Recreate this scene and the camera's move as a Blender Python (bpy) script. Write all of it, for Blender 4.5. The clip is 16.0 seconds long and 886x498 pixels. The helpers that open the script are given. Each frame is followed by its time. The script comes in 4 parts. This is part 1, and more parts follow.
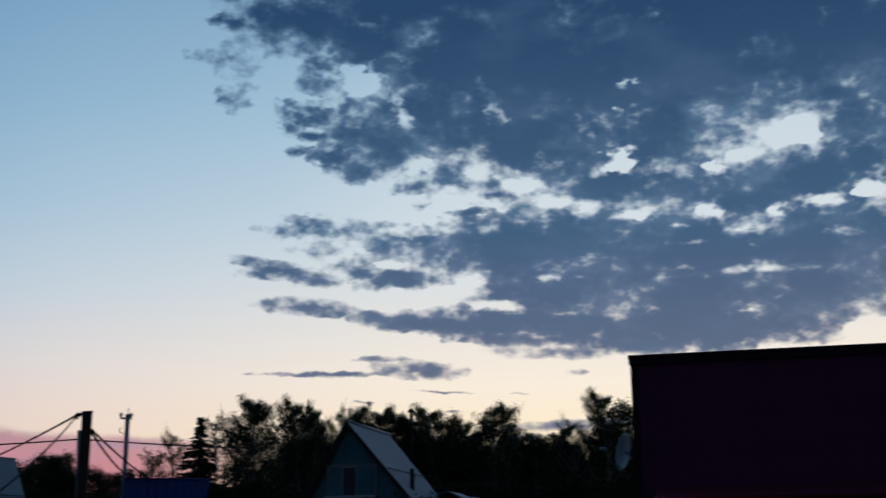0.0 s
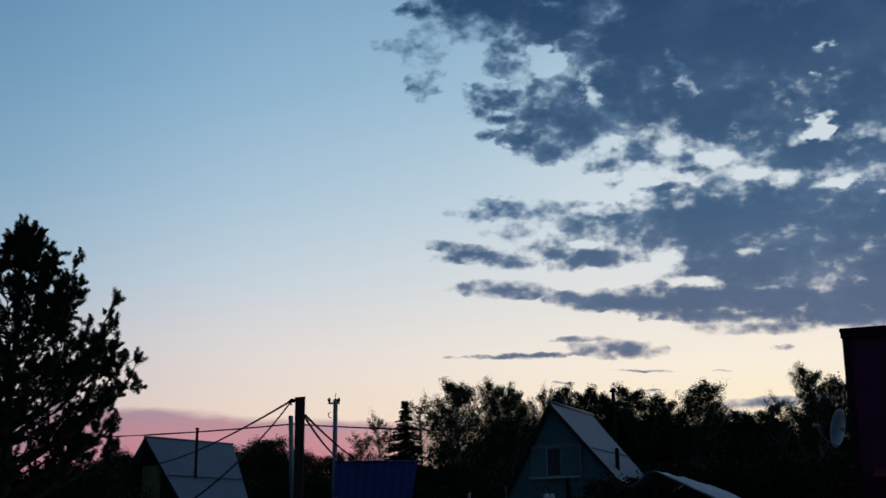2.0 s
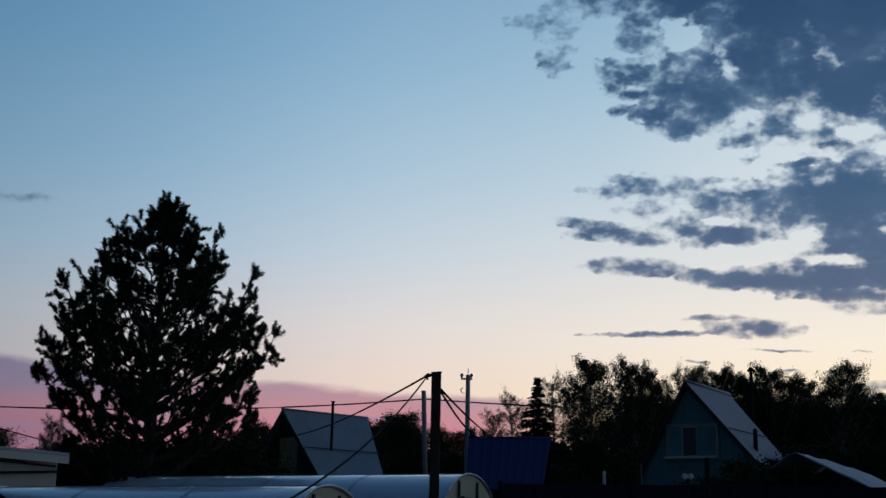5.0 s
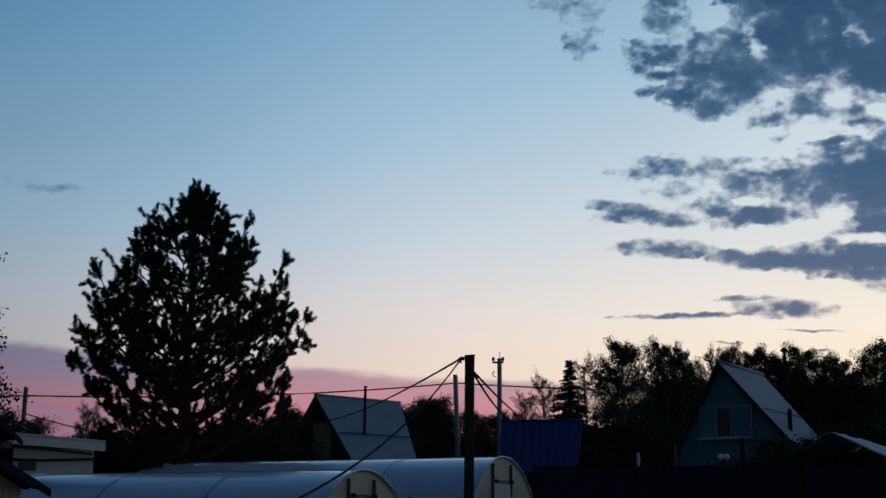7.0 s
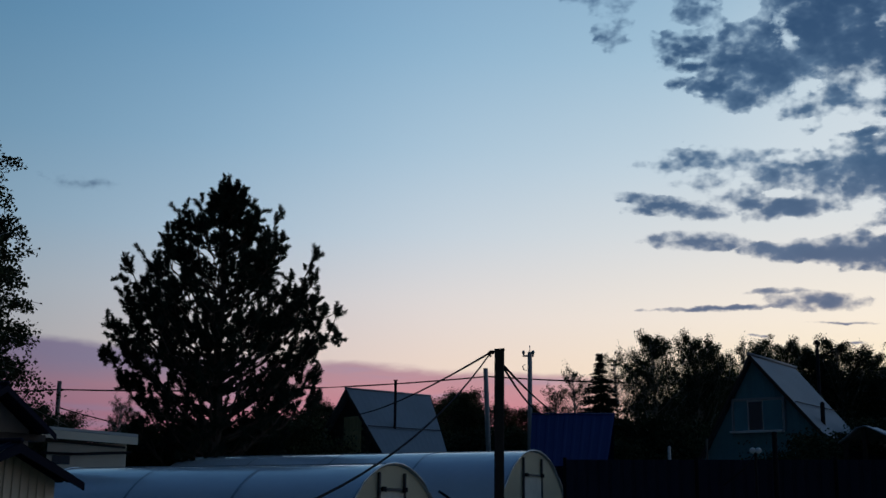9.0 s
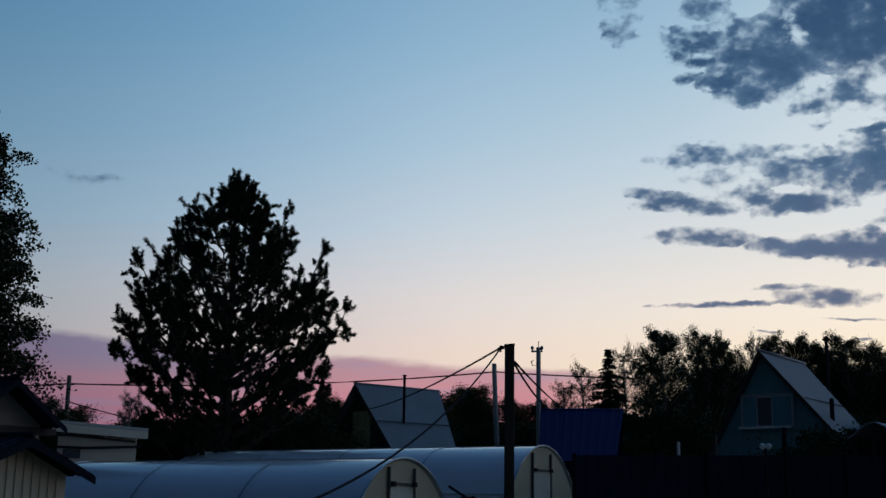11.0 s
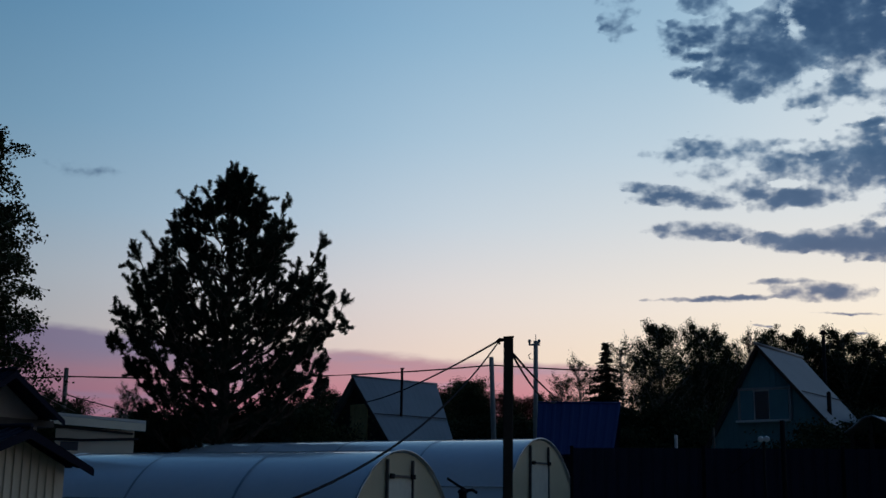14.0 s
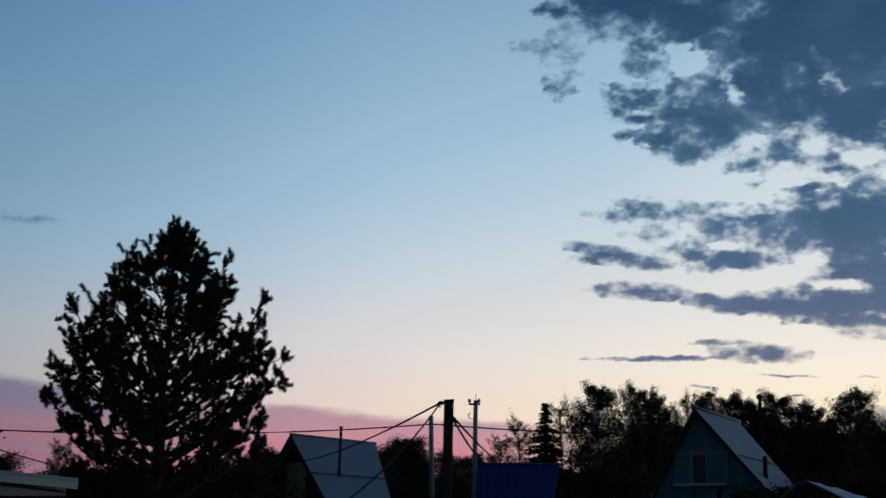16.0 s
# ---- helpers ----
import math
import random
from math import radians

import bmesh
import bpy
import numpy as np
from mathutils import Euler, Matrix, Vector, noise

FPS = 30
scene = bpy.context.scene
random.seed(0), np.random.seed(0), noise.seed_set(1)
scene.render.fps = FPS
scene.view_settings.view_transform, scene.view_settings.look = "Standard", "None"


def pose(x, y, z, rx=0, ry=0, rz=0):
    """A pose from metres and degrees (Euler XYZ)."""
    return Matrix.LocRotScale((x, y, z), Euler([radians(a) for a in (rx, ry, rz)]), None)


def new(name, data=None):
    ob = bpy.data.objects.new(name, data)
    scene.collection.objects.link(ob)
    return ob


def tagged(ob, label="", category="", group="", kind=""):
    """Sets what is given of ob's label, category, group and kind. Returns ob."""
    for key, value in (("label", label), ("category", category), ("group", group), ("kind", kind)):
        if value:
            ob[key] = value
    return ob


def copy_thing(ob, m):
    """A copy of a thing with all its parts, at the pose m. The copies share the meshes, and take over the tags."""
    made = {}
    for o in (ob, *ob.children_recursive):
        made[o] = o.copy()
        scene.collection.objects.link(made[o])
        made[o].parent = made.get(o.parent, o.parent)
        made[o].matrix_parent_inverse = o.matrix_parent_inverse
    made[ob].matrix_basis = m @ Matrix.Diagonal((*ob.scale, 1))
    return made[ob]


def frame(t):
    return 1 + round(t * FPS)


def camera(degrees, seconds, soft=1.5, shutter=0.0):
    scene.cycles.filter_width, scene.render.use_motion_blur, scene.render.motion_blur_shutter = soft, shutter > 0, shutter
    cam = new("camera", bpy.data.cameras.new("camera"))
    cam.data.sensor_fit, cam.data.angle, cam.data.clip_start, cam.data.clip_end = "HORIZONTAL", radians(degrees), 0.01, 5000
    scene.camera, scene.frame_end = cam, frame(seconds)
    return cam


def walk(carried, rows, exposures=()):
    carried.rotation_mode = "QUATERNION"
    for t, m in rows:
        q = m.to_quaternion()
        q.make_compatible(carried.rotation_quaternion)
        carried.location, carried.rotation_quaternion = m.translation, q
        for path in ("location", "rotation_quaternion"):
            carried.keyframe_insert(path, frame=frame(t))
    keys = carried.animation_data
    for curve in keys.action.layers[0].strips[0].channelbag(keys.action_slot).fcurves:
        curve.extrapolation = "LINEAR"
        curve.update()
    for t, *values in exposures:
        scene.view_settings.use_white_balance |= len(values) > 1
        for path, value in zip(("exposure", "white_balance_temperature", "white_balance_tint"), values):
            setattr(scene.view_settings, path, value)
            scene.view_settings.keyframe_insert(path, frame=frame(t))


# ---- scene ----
EYE = 1.4
cam = camera(39.81, 16.0, soft=1.5, shutter=0.4)
PATH = [
    (0.0, pose(0.236, -0.065, 1.380, 105.29, 0.62, 0.20)),
    (0.5, pose(0.221, -0.069, 1.382, 105.24, 0.61, 4.82)),
    (1.0, pose(0.214, -0.068, 1.385, 105.14, 0.69, 7.52)),
    (1.5, pose(0.200, -0.067, 1.386, 104.86, 1.01, 8.85)),
    (2.0, pose(0.178, -0.062, 1.384, 104.50, 0.49, 9.52)),
    (2.5, pose(0.155, -0.060, 1.383, 105.17, -1.11, 9.75)),
    (3.0, pose(0.135, -0.049, 1.393, 105.03, -1.31, 9.59)),
    (3.5, pose(0.126, -0.040, 1.396, 104.94, -1.09, 11.73)),
    (4.0, pose(0.108, -0.020, 1.393, 104.96, -1.10, 13.87)),
    (4.5, pose(0.100, 0.001, 1.390, 103.95, -1.15, 14.90)),
    (7.0, pose(0.052, 0.038, 1.377, 102.64, -0.57, 16.93)),
    (7.5, pose(0.048, 0.038, 1.374, 102.00, -0.66, 17.76)),
    (8.0, pose(0.051, 0.042, 1.376, 101.86, -0.77, 18.13)),
    (8.5, pose(0.055, 0.049, 1.377, 102.06, -0.67, 18.82)),
    (9.0, pose(0.057, 0.049, 1.383, 102.32, -0.65, 18.35)),
    (11.5, pose(0.027, 0.021, 1.374, 102.01, -0.84, 18.73)),
    (12.0, pose(0.018, 0.020, 1.365, 101.91, -0.80, 18.21)),
    (12.5, pose(0.010, 0.018, 1.365, 102.19, -0.79, 18.31)),
    (13.0, pose(0.012, 0.019, 1.368, 102.03, -0.75, 18.29)),
    (13.5, pose(0.006, 0.023, 1.363, 101.95, -0.80, 18.33)),
    (14.0, pose(0.004, 0.027, 1.361, 101.81, -0.90, 18.52)),
    (14.5, pose(-0.004, 0.014, 1.375, 102.01, -1.05, 19.00)),
    (15.0, pose(-0.011, -0.001, 1.402, 102.94, -1.12, 18.08)),
    (15.5, pose(0.000, -0.007, 1.426, 104.03, -1.38, 17.41)),
    (16.0, pose(0.009, -0.015, 1.431, 104.48, -1.36, 15.63)),
]
walk(cam, PATH)

# ---- world: dusk sky ----
world = bpy.data.worlds.new("dusk_sky")
scene.world = world
world.use_nodes = True
wt = world.node_tree
wt.nodes.clear()


def wnode(kind, operation="", use_clamp=False, interpolation_type="", data_type="", vector_type="", gradient_type="", blend_type=""):
    n = wt.nodes.new(kind)
    if data_type:
        n.data_type = data_type
    if operation:
        n.operation = operation
    if use_clamp:
        n.use_clamp = True
    if interpolation_type:
        n.interpolation_type = interpolation_type
    if vector_type:
        n.vector_type = vector_type
    if gradient_type:
        n.gradient_type = gradient_type
    if blend_type:
        n.blend_type = blend_type
    return n


def plug(n, i, v):
    if hasattr(v, "node"):
        wt.links.new(v, n.inputs[i])
    else:
        n.inputs[i].default_value = v


def wmath(op, a, b=0.0, clamp=False, d=None):
    n = wnode("ShaderNodeMath", operation=op, use_clamp=clamp)
    plug(n, 0, a)
    plug(n, 1, b)
    if d is not None:
        plug(n, 2, d)
    return n.outputs[0]


def wrange(v, a, b, c=0.0, d=1.0, smooth=True):
    n = wnode("ShaderNodeMapRange", interpolation_type="SMOOTHSTEP" if smooth else "LINEAR")
    plug(n, 0, v)
    for i, q in enumerate((a, b, c, d)):
        plug(n, i + 1, q)
    return n.outputs[0]


def wmix(fac, a, b):
    n = wnode("ShaderNodeMix", data_type="RGBA")
    plug(n, 0, fac)
    for i, q in ((6, a), (7, b)):
        if not hasattr(q, "node"):
            q = lin(*q)
        plug(n, i, q)
    return n.outputs[2]


def lin(r, g, b):
    """0-255 display colour to linear."""
    return tuple(((v / 255) / 12.92 if v < 10 else ((v / 255 + 0.055) / 1.055) ** 2.4) for v in (r, g, b)) + (1.0,)


coord = wnode("ShaderNodeTexCoord").outputs["Generated"]
sep = wnode("ShaderNodeSeparateXYZ")
plug(sep, 0, coord)
DEG = 57.29578
azim = wmath("MULTIPLY", wmath("ARCTAN2", wmath("MULTIPLY", sep.outputs[0], -1.0), sep.outputs[1]), DEG)
elev = wmath("MULTIPLY", wmath("ARCSINE", sep.outputs[2]), DEG)
flat = wnode("ShaderNodeCombineXYZ")
plug(flat, 0, azim)
plug(flat, 1, elev)
plane = flat.outputs[0]


def wnoise(scale, detail=6.0, rough=0.55, stretch=1.0, offset=0.0, distort=0.0):
    m = wnode("ShaderNodeMapping")
    plug(m, 0, plane)
    m.inputs[1].default_value = (offset, offset * 0.7, offset * 0.3)
    m.inputs[3].default_value = (scale, scale * stretch, 1.0)
    n = wnode("ShaderNodeTexNoise")
    plug(n, 0, m.outputs[0])
    n.inputs["Scale"].default_value = 1.0
    n.inputs["Detail"].default_value = detail
    n.inputs["Roughness"].default_value = rough
    n.inputs["Distortion"].default_value = distort
    return n.outputs[0]


def ramp(v, lo, hi, stops):
    r = wnode("ShaderNodeValToRGB")
    plug(r, 0, wrange(v, lo, hi, smooth=False))
    els = r.color_ramp.elements
    while len(els) < len(stops):
        els.new(0.5)
    for e, (p, col) in zip(els, stops):
        e.position = (p - lo) / (hi - lo)
        e.color = lin(*col)
    return r.outputs[0]


# clear sky by height: away from the afterglow, and over the afterglow
cool = ramp(elev, 0, 60, ((0, (232, 200, 190)), (7, (228, 206, 200)), (10, (212, 208, 212)), (13, (184, 202, 218)),
                          (17, (156, 188, 212)), (22, (130, 171, 202)), (27, (112, 154, 191)), (60, (70, 110, 160))))
warm = ramp(elev, 0, 60, ((0, (255, 226, 170)), (6, (254, 234, 198)), (9, (249, 237, 220)), (12, (232, 229, 224)),
                          (16, (205, 218, 226)), (21, (172, 200, 218)), (27, (140, 176, 202)), (60, (80, 118, 165))))
glow = wrange(wmath("ABSOLUTE", wmath("ADD", azim, 12.0)), 6, 44, 1.0, 0.0)
sky = wmix(glow, cool, warm)
# pale lit haze behind the broken cloud
lit = wmath("MULTIPLY", wrange(azim, 9.0, -4.0), wmath("MULTIPLY", wrange(elev, 11.0, 15.0), wrange(elev, 26.0, 21.0)))
sky = wmix(wmath("MULTIPLY", lit, 0.55), sky, (220, 226, 230))

# rosy haze bank low over the western trees
edge = wmath("MULTIPLY_ADD", azim, 0.048, d=5.85)
edge = wmath("ADD", edge, wmath("MULTIPLY", wmath("SUBTRACT", wnoise(0.25, 4.0, stretch=3.0), 0.5), 0.9))
bank = wrange(wmath("SUBTRACT", elev, edge), -0.35, 0.12, 1.0, 0.0)
bank = wmath("MULTIPLY", wmath("MULTIPLY", bank, wrange(azim, 6.0, 15.0)), wrange(azim, 55.0, 90.0, 1.0, 0.0))
rose = ramp(elev, 0, 10, ((0, (186, 106, 132)), (4.5, (200, 122, 138)), (5.6, (196, 134, 146)), (7.2, (170, 142, 156))))
streak = wrange(wnoise(0.16, 5.0, stretch=9.0, offset=4.0), 0.50, 0.66)
rose = wmix(wmath("MULTIPLY", streak, 0.45), rose, (160, 140, 168))
mauve = wmath("MULTIPLY", wrange(wmath("SUBTRACT", edge, elev), 2.0, 0.5), wrange(azim, 24.0, 34.0))
rose = wmix(mauve, rose, (150, 138, 164))
rose = wmix(wrange(azim, 26.0, 40.0, 0.0, 0.4), rose, (160, 116, 146))
sky = wmix(wmath("MULTIPLY", bank, 0.92), sky, rose)

# cloud field: overlapping masses, broken up by turbulence
field = None


def warp(src, scale, reach, rise, detail, offset):
    m = wnode("ShaderNodeMapping")
    plug(m, 0, plane)
    m.inputs[1].default_value = (offset, offset * 0.6, 0)
    m.inputs[3].default_value = (scale, scale * 1.5, 1)
    n = wnode("ShaderNodeTexNoise")
    plug(n, 0, m.outputs[0])
    n.inputs["Scale"].default_value, n.inputs["Detail"].default_value, n.inputs["Roughness"].default_value = 1.0, detail, 0.6
    sub = wnode("ShaderNodeVectorMath", operation="SUBTRACT")
    plug(sub, 0, n.outputs[1])
    sub.inputs[1].default_value = (0.5, 0.5, 0.5)
    mad = wnode("ShaderNodeVectorMath", operation="MULTIPLY_ADD")
    plug(mad, 0, sub.outputs[0])
    mad.inputs[1].default_value = (reach, rise, 0)
    plug(mad, 2, src)
    return mad.outputs[0]


ragged = warp(plane, 1.1, 2.2, 1.5, 2.0, 3.1)
combed = warp(plane, 0.9, 2.6, 0.5, 5.0, 5.3)


def blob(az, el, w, h, tilt):
    m = wnode("ShaderNodeMapping", vector_type="TEXTURE")
    plug(m, 0, combed if h < 0.75 else ragged)
    m.inputs[1].default_value = (az, el, 0)
    m.inputs[2].default_value = (0, 0, radians(tilt))
    m.inputs[3].default_value = (w, h, 1)
    g = wnode("ShaderNodeTexGradient", gradient_type="SPHERICAL")
    plug(g, 0, m.outputs[0])
    return g.outputs[1]


def cloud(az, el, w, h, tilt=0.0, weight=1.0):
    global field
    v = wmath("MULTIPLY", wmath("POWER", blob(az, el, w * 1.3, h * 1.3, tilt), 0.8), weight)
    field = v if field is None else wmath("SMOOTH_MAX", field, v, d=0.12)


def gap(az, el, w, h, tilt=0.0, depth=0.5):
    global field
    field = wmath("SUBTRACT", field, wmath("MULTIPLY", wmath("POWER", blob(az, el, w * 1.05, h * 1.05, tilt), 0.9), depth * 0.85))


# cloud masses and the clear holes in them
cloud(-6.43, 28.11, 15.79, 4.74, 0, 1.2)
cloud(-16.24, 27.20, 11.21, 4.85, 0, 1.2)
cloud(0.58, 27.32, 8.96, 2.78, 0, 1)
cloud(6.92, 25.57, 2.99, 1.43, 0, 1.05)
cloud(4.05, 24.75, 3.43, 1.28, 10, 1.05)
cloud(-24.65, 22.00, 7.77, 5.43, 0, 1)
cloud(-3.39, 23.91, 7.37, 3.87, 0, 1.15)
cloud(-11.82, 23.66, 8.72, 3.54, 0, 1.15)
cloud(-19.30, 23.32, 5.10, 2.69, -10, 1.1)
cloud(0.07, 21.64, 4.24, 2.61, 0, 1)
cloud(2.62, 20.34, 3.08, 1.63, 0, 1)
cloud(-4.97, 20.47, 4.18, 2.87, 0, 0.95)
cloud(-11.06, 20.64, 4.07, 2.31, 0, 0.9)
cloud(-7.63, 17.99, 3.55, 1.18, 0, 0.8)
cloud(-12.21, 17.71, 4.50, 1.16, 0, 0.9)
cloud(-17.19, 17.79, 4.31, 1.51, -5, 0.95)
cloud(-14.79, 16.99, 3.36, 1.02, 0, 0.9)
cloud(-20.05, 18.48, 1.97, 1.73, 0, 0.9)
cloud(5.89, 23.47, 1.47, 0.93, -15, 0.75)
cloud(6.69, 21.45, 1.67, 0.68, 0, 0.7)
cloud(7.65, 20.82, 0.72, 0.42, 0, 0.6)
cloud(4.87, 21.75, 1.41, 1.04, 0, 0.6)
cloud(6.53, 20.47, 0.83, 0.23, 0, 0.7)
cloud(7.21, 19.74, 0.88, 0.29, -10, 0.6)
cloud(5.26, 19.58, 1.33, 0.58, 0, 0.85)
cloud(4.01, 19.02, 1.67, 0.68, 0, 0.7)
cloud(1.22, 18.24, 1.28, 0.84, -30, 0.62)
cloud(2.34, 17.84, 1.11, 0.42, 0, 0.5)
cloud(-2.94, 17.78, 1.00, 0.37, 0, 0.7)
cloud(-1.26, 17.02, 1.11, 0.24, -5, 0.5)
cloud(-0.45, 18.49, 1.67, 0.63, 20, 0.6)
cloud(10.46, 25.52, 1.01, 0.45, 0, 0.75)
cloud(10.81, 23.97, 1.83, 0.66, 0, 0.55)
cloud(10.26, 22.60, 0.88, 1.18, 0, 0.55)
cloud(9.71, 24.42, 1.12, 0.76, 0, 0.36)
cloud(-4.79, 15.48, 7.86, 1.63, -7, 1.05)
cloud(-12.01, 14.87, 6.53, 1.94, 0, 1.05)
cloud(-17.66, 14.69, 5.71, 2.14, 0, 1)
cloud(1.24, 15.73, 2.47, 0.63, -6, 0.85)
cloud(2.61, 15.54, 1.10, 0.42, 0, 0.7)
cloud(-5.80, 13.34, 5.63, 1.37, 0, 1)
cloud(-11.89, 13.06, 6.48, 1.68, 0, 1)
cloud(-17.23, 12.69, 3.71, 1.89, 0, 0.95)
cloud(-21.21, 13.35, 4.73, 1.97, 0, 0.9)
cloud(-5.20, 11.65, 6.92, 0.89, 4, 1)
cloud(-11.00, 11.42, 6.21, 1.34, 0, 1)
cloud(-15.60, 11.28, 3.25, 1.06, 0, 0.9)
cloud(-13.29, 10.86, 4.83, 0.67, 0, 0.9)
cloud(-9.12, 10.59, 3.14, 0.42, 0, 0.8)
cloud(0.18, 11.75, 4.04, 0.45, 4, 1)
cloud(2.88, 12.03, 1.35, 0.24, 12, 0.6)
cloud(-6.21, 10.38, 4.23, 0.37, 2, 0.55)
cloud(-4.64, 11.00, 4.53, 0.42, 3, 0.9)
cloud(1.79, 13.96, 2.45, 0.74, 0, 0.85)
cloud(3.97, 14.14, 1.90, 0.69, 15, 0.6)
cloud(-0.12, 14.79, 2.46, 0.64, 0, 0.85)
cloud(6.58, 16.22, 1.80, 0.58, -5, 0.52)
cloud(4.53, 15.98, 1.92, 0.69, 0, 0.48)
cloud(6.16, 15.30, 1.36, 0.47, 0, 0.4)
cloud(2.61, 16.39, 1.10, 0.26, 0, 0.4)
cloud(7.49, 14.17, 2.55, 0.45, 10, 0.75)
cloud(8.95, 14.01, 1.07, 0.24, 10, 0.55)
cloud(9.77, 14.48, 0.69, 0.13, 0, 0.45)
cloud(6.13, 13.78, 1.21, 0.37, 5, 0.55)
cloud(6.51, 12.54, 2.27, 0.45, 3, 0.68)
cloud(9.02, 16.20, 0.65, 0.24, 0, 0.3)
cloud(1.27, 9.66, 2.00, 0.47, 3, 0.85)
cloud(5.27, 9.46, 2.78, 0.13, 0, 0.85)
cloud(2.61, 10.11, 1.87, 0.16, 0, 0.6)
cloud(8.55, 9.43, 0.78, 0.08, 0, 0.55)
cloud(-0.06, 9.65, 1.07, 0.21, 0, 0.5)
cloud(-6.23, 9.42, 0.69, 0.13, -5, 0.5)
cloud(0.22, 8.63, 1.65, 0.08, 2, 0.45)
cloud(3.67, 8.18, 0.63, 0.07, 0, 0.4)
cloud(-0.57, 7.73, 0.64, 0.07, 0, 0.4)
cloud(-3.36, 8.44, 0.74, 0.07, 2, 0.35)
cloud(-5.81, 6.94, 3.39, 0.28, 0, 0.6)
cloud(-3.70, 6.47, 1.57, 0.23, 0, 0.55)
cloud(-7.90, 7.06, 1.55, 0.21, 0, 0.5)
cloud(35.26, 14.59, 1.62, 0.42, 0, 0.29)
cloud(36.78, 14.85, 0.81, 0.32, 0, 0.27)
cloud(30.19, 14.02, 0.59, 0.13, 0, 0.32)
gap(4.04, 23.33, 1.02, 0.78, 0, 0.9)
gap(4.32, 22.68, 0.68, 0.36, 0, 0.6)
gap(-1.80, 23.18, 0.63, 0.26, 20, 0.6)
gap(-2.48, 21.99, 0.62, 1.15, -25, 0.6)
gap(1.91, 21.39, 0.62, 0.47, 0, 0.7)
gap(2.19, 22.17, 0.40, 0.68, 0, 0.5)
gap(1.22, 19.29, 0.84, 0.53, -20, 0.75)
gap(5.16, 21.88, 0.62, 0.52, 0, 0.4)
gap(-9.15, 22.72, 0.44, 0.36, 0, 0.9)
gap(-8.78, 21.58, 0.28, 0.21, 0, 0.7)
gap(-8.78, 19.11, 0.82, 0.78, 0, 0.9)
gap(-13.20, 18.51, 0.58, 0.36, 0, 0.9)
gap(-14.43, 18.95, 0.84, 0.33, 0, 0.8)
gap(-16.87, 19.80, 1.49, 0.70, -14, 0.85)
gap(-17.74, 19.50, 0.76, 0.55, 0, 0.6)
gap(-19.55, 20.92, 1.76, 0.25, -8, 0.2)
gap(-2.27, 18.98, 1.23, 0.68, 0, 0.4)
gap(-4.06, 18.27, 1.55, 0.63, 10, 0.6)
gap(-5.54, 17.35, 1.10, 0.39, 0, 0.6)
gap(-6.90, 16.98, 0.65, 0.58, 0, 0.6)
gap(-9.59, 16.53, 0.86, 0.42, 0, 0.8)
gap(-8.64, 16.50, 0.65, 0.21, 0, 0.5)
gap(-12.85, 16.57, 0.47, 0.52, 0, 0.8)
gap(-15.83, 16.33, 0.56, 0.61, 0, 0.8)
gap(-17.84, 16.58, 1.10, 0.35, 5, 0.8)
gap(-20.14, 16.96, 0.98, 0.42, 0, 0.9)
gap(-18.58, 15.11, 0.84, 0.35, 0, 0.7)
gap(-14.16, 15.54, 1.29, 0.33, -8, 0.8)
gap(-12.17, 15.17, 1.05, 0.18, -5, 0.6)
gap(-11.29, 15.95, 0.42, 0.16, 0, 0.5)
gap(2.34, 17.66, 3.05, 0.42, 0, 0.4)
gap(2.34, 14.49, 1.23, 0.32, 5, 0.55)
gap(1.25, 13.08, 2.71, 0.63, 0, 0.6)
gap(-1.20, 13.71, 1.09, 0.69, -10, 0.7)
gap(-2.53, 12.63, 1.62, 0.29, 4, 0.75)
gap(2.61, 12.82, 1.35, 0.48, 0, 0.4)
gap(-6.36, 13.84, 0.48, 0.16, 0, 0.5)
gap(-5.01, 13.84, 0.70, 0.21, 0, 0.45)
gap(-3.24, 13.67, 0.71, 0.26, 0, 0.3)
gap(-13.76, 13.72, 3.34, 0.21, -2, 0.4)
gap(-16.31, 13.66, 1.51, 0.20, 0, 0.5)
gap(-12.22, 14.07, 1.30, 0.21, 0, 0.3)
gap(-14.39, 11.92, 0.61, 0.13, 0, 0.5)
gap(-8.31, 9.97, 1.83, 0.31, 0, 0.3)
gap(-19.26, 10.90, 1.20, 0.40, 0, 0.5)
gap(-9.37, 15.02, 1.07, 0.21, 0, 0.2)
billow = wmath("SUBTRACT", wnoise(0.30, 4.0, 0.5, stretch=1.5, offset=2.3, distort=0.1), 0.5)
curl = wmath("SUBTRACT", wnoise(0.85, 3.0, 0.45, stretch=1.4, offset=7.7, distort=0.2), 0.5)
puff = wmath("SUBTRACT", wnoise(2.1, 2.0, 0.45, stretch=1.4, offset=17.0, distort=0.1), 0.5)
dens = wmath("ADD", wmath("ADD", field, wmath("MULTIPLY", billow, 0.6)), wmath("MULTIPLY", puff, 0.6))
dens = wmath("ADD", dens, wmath("MULTIPLY", curl, 1.1))
cover = wmath("MULTIPLY", wrange(dens, -0.04, 0.60), wrange(field, 0.10, 0.24))
body = wrange(wmath("ADD", wmath("ADD", field, wmath("MULTIPLY", billow, 1.3)), wmath("MULTIPLY", wmath("ADD", curl, wmath("MULTIPLY", puff, 0.5)), 0.6)), 0.15, 0.85)
thin = ramp(elev, 0, 40, ((0, (170, 160, 165)), (9, (136, 138, 154)), (11, (112, 124, 148)), (16, (92, 120, 150)), (26, (88, 120, 152))))
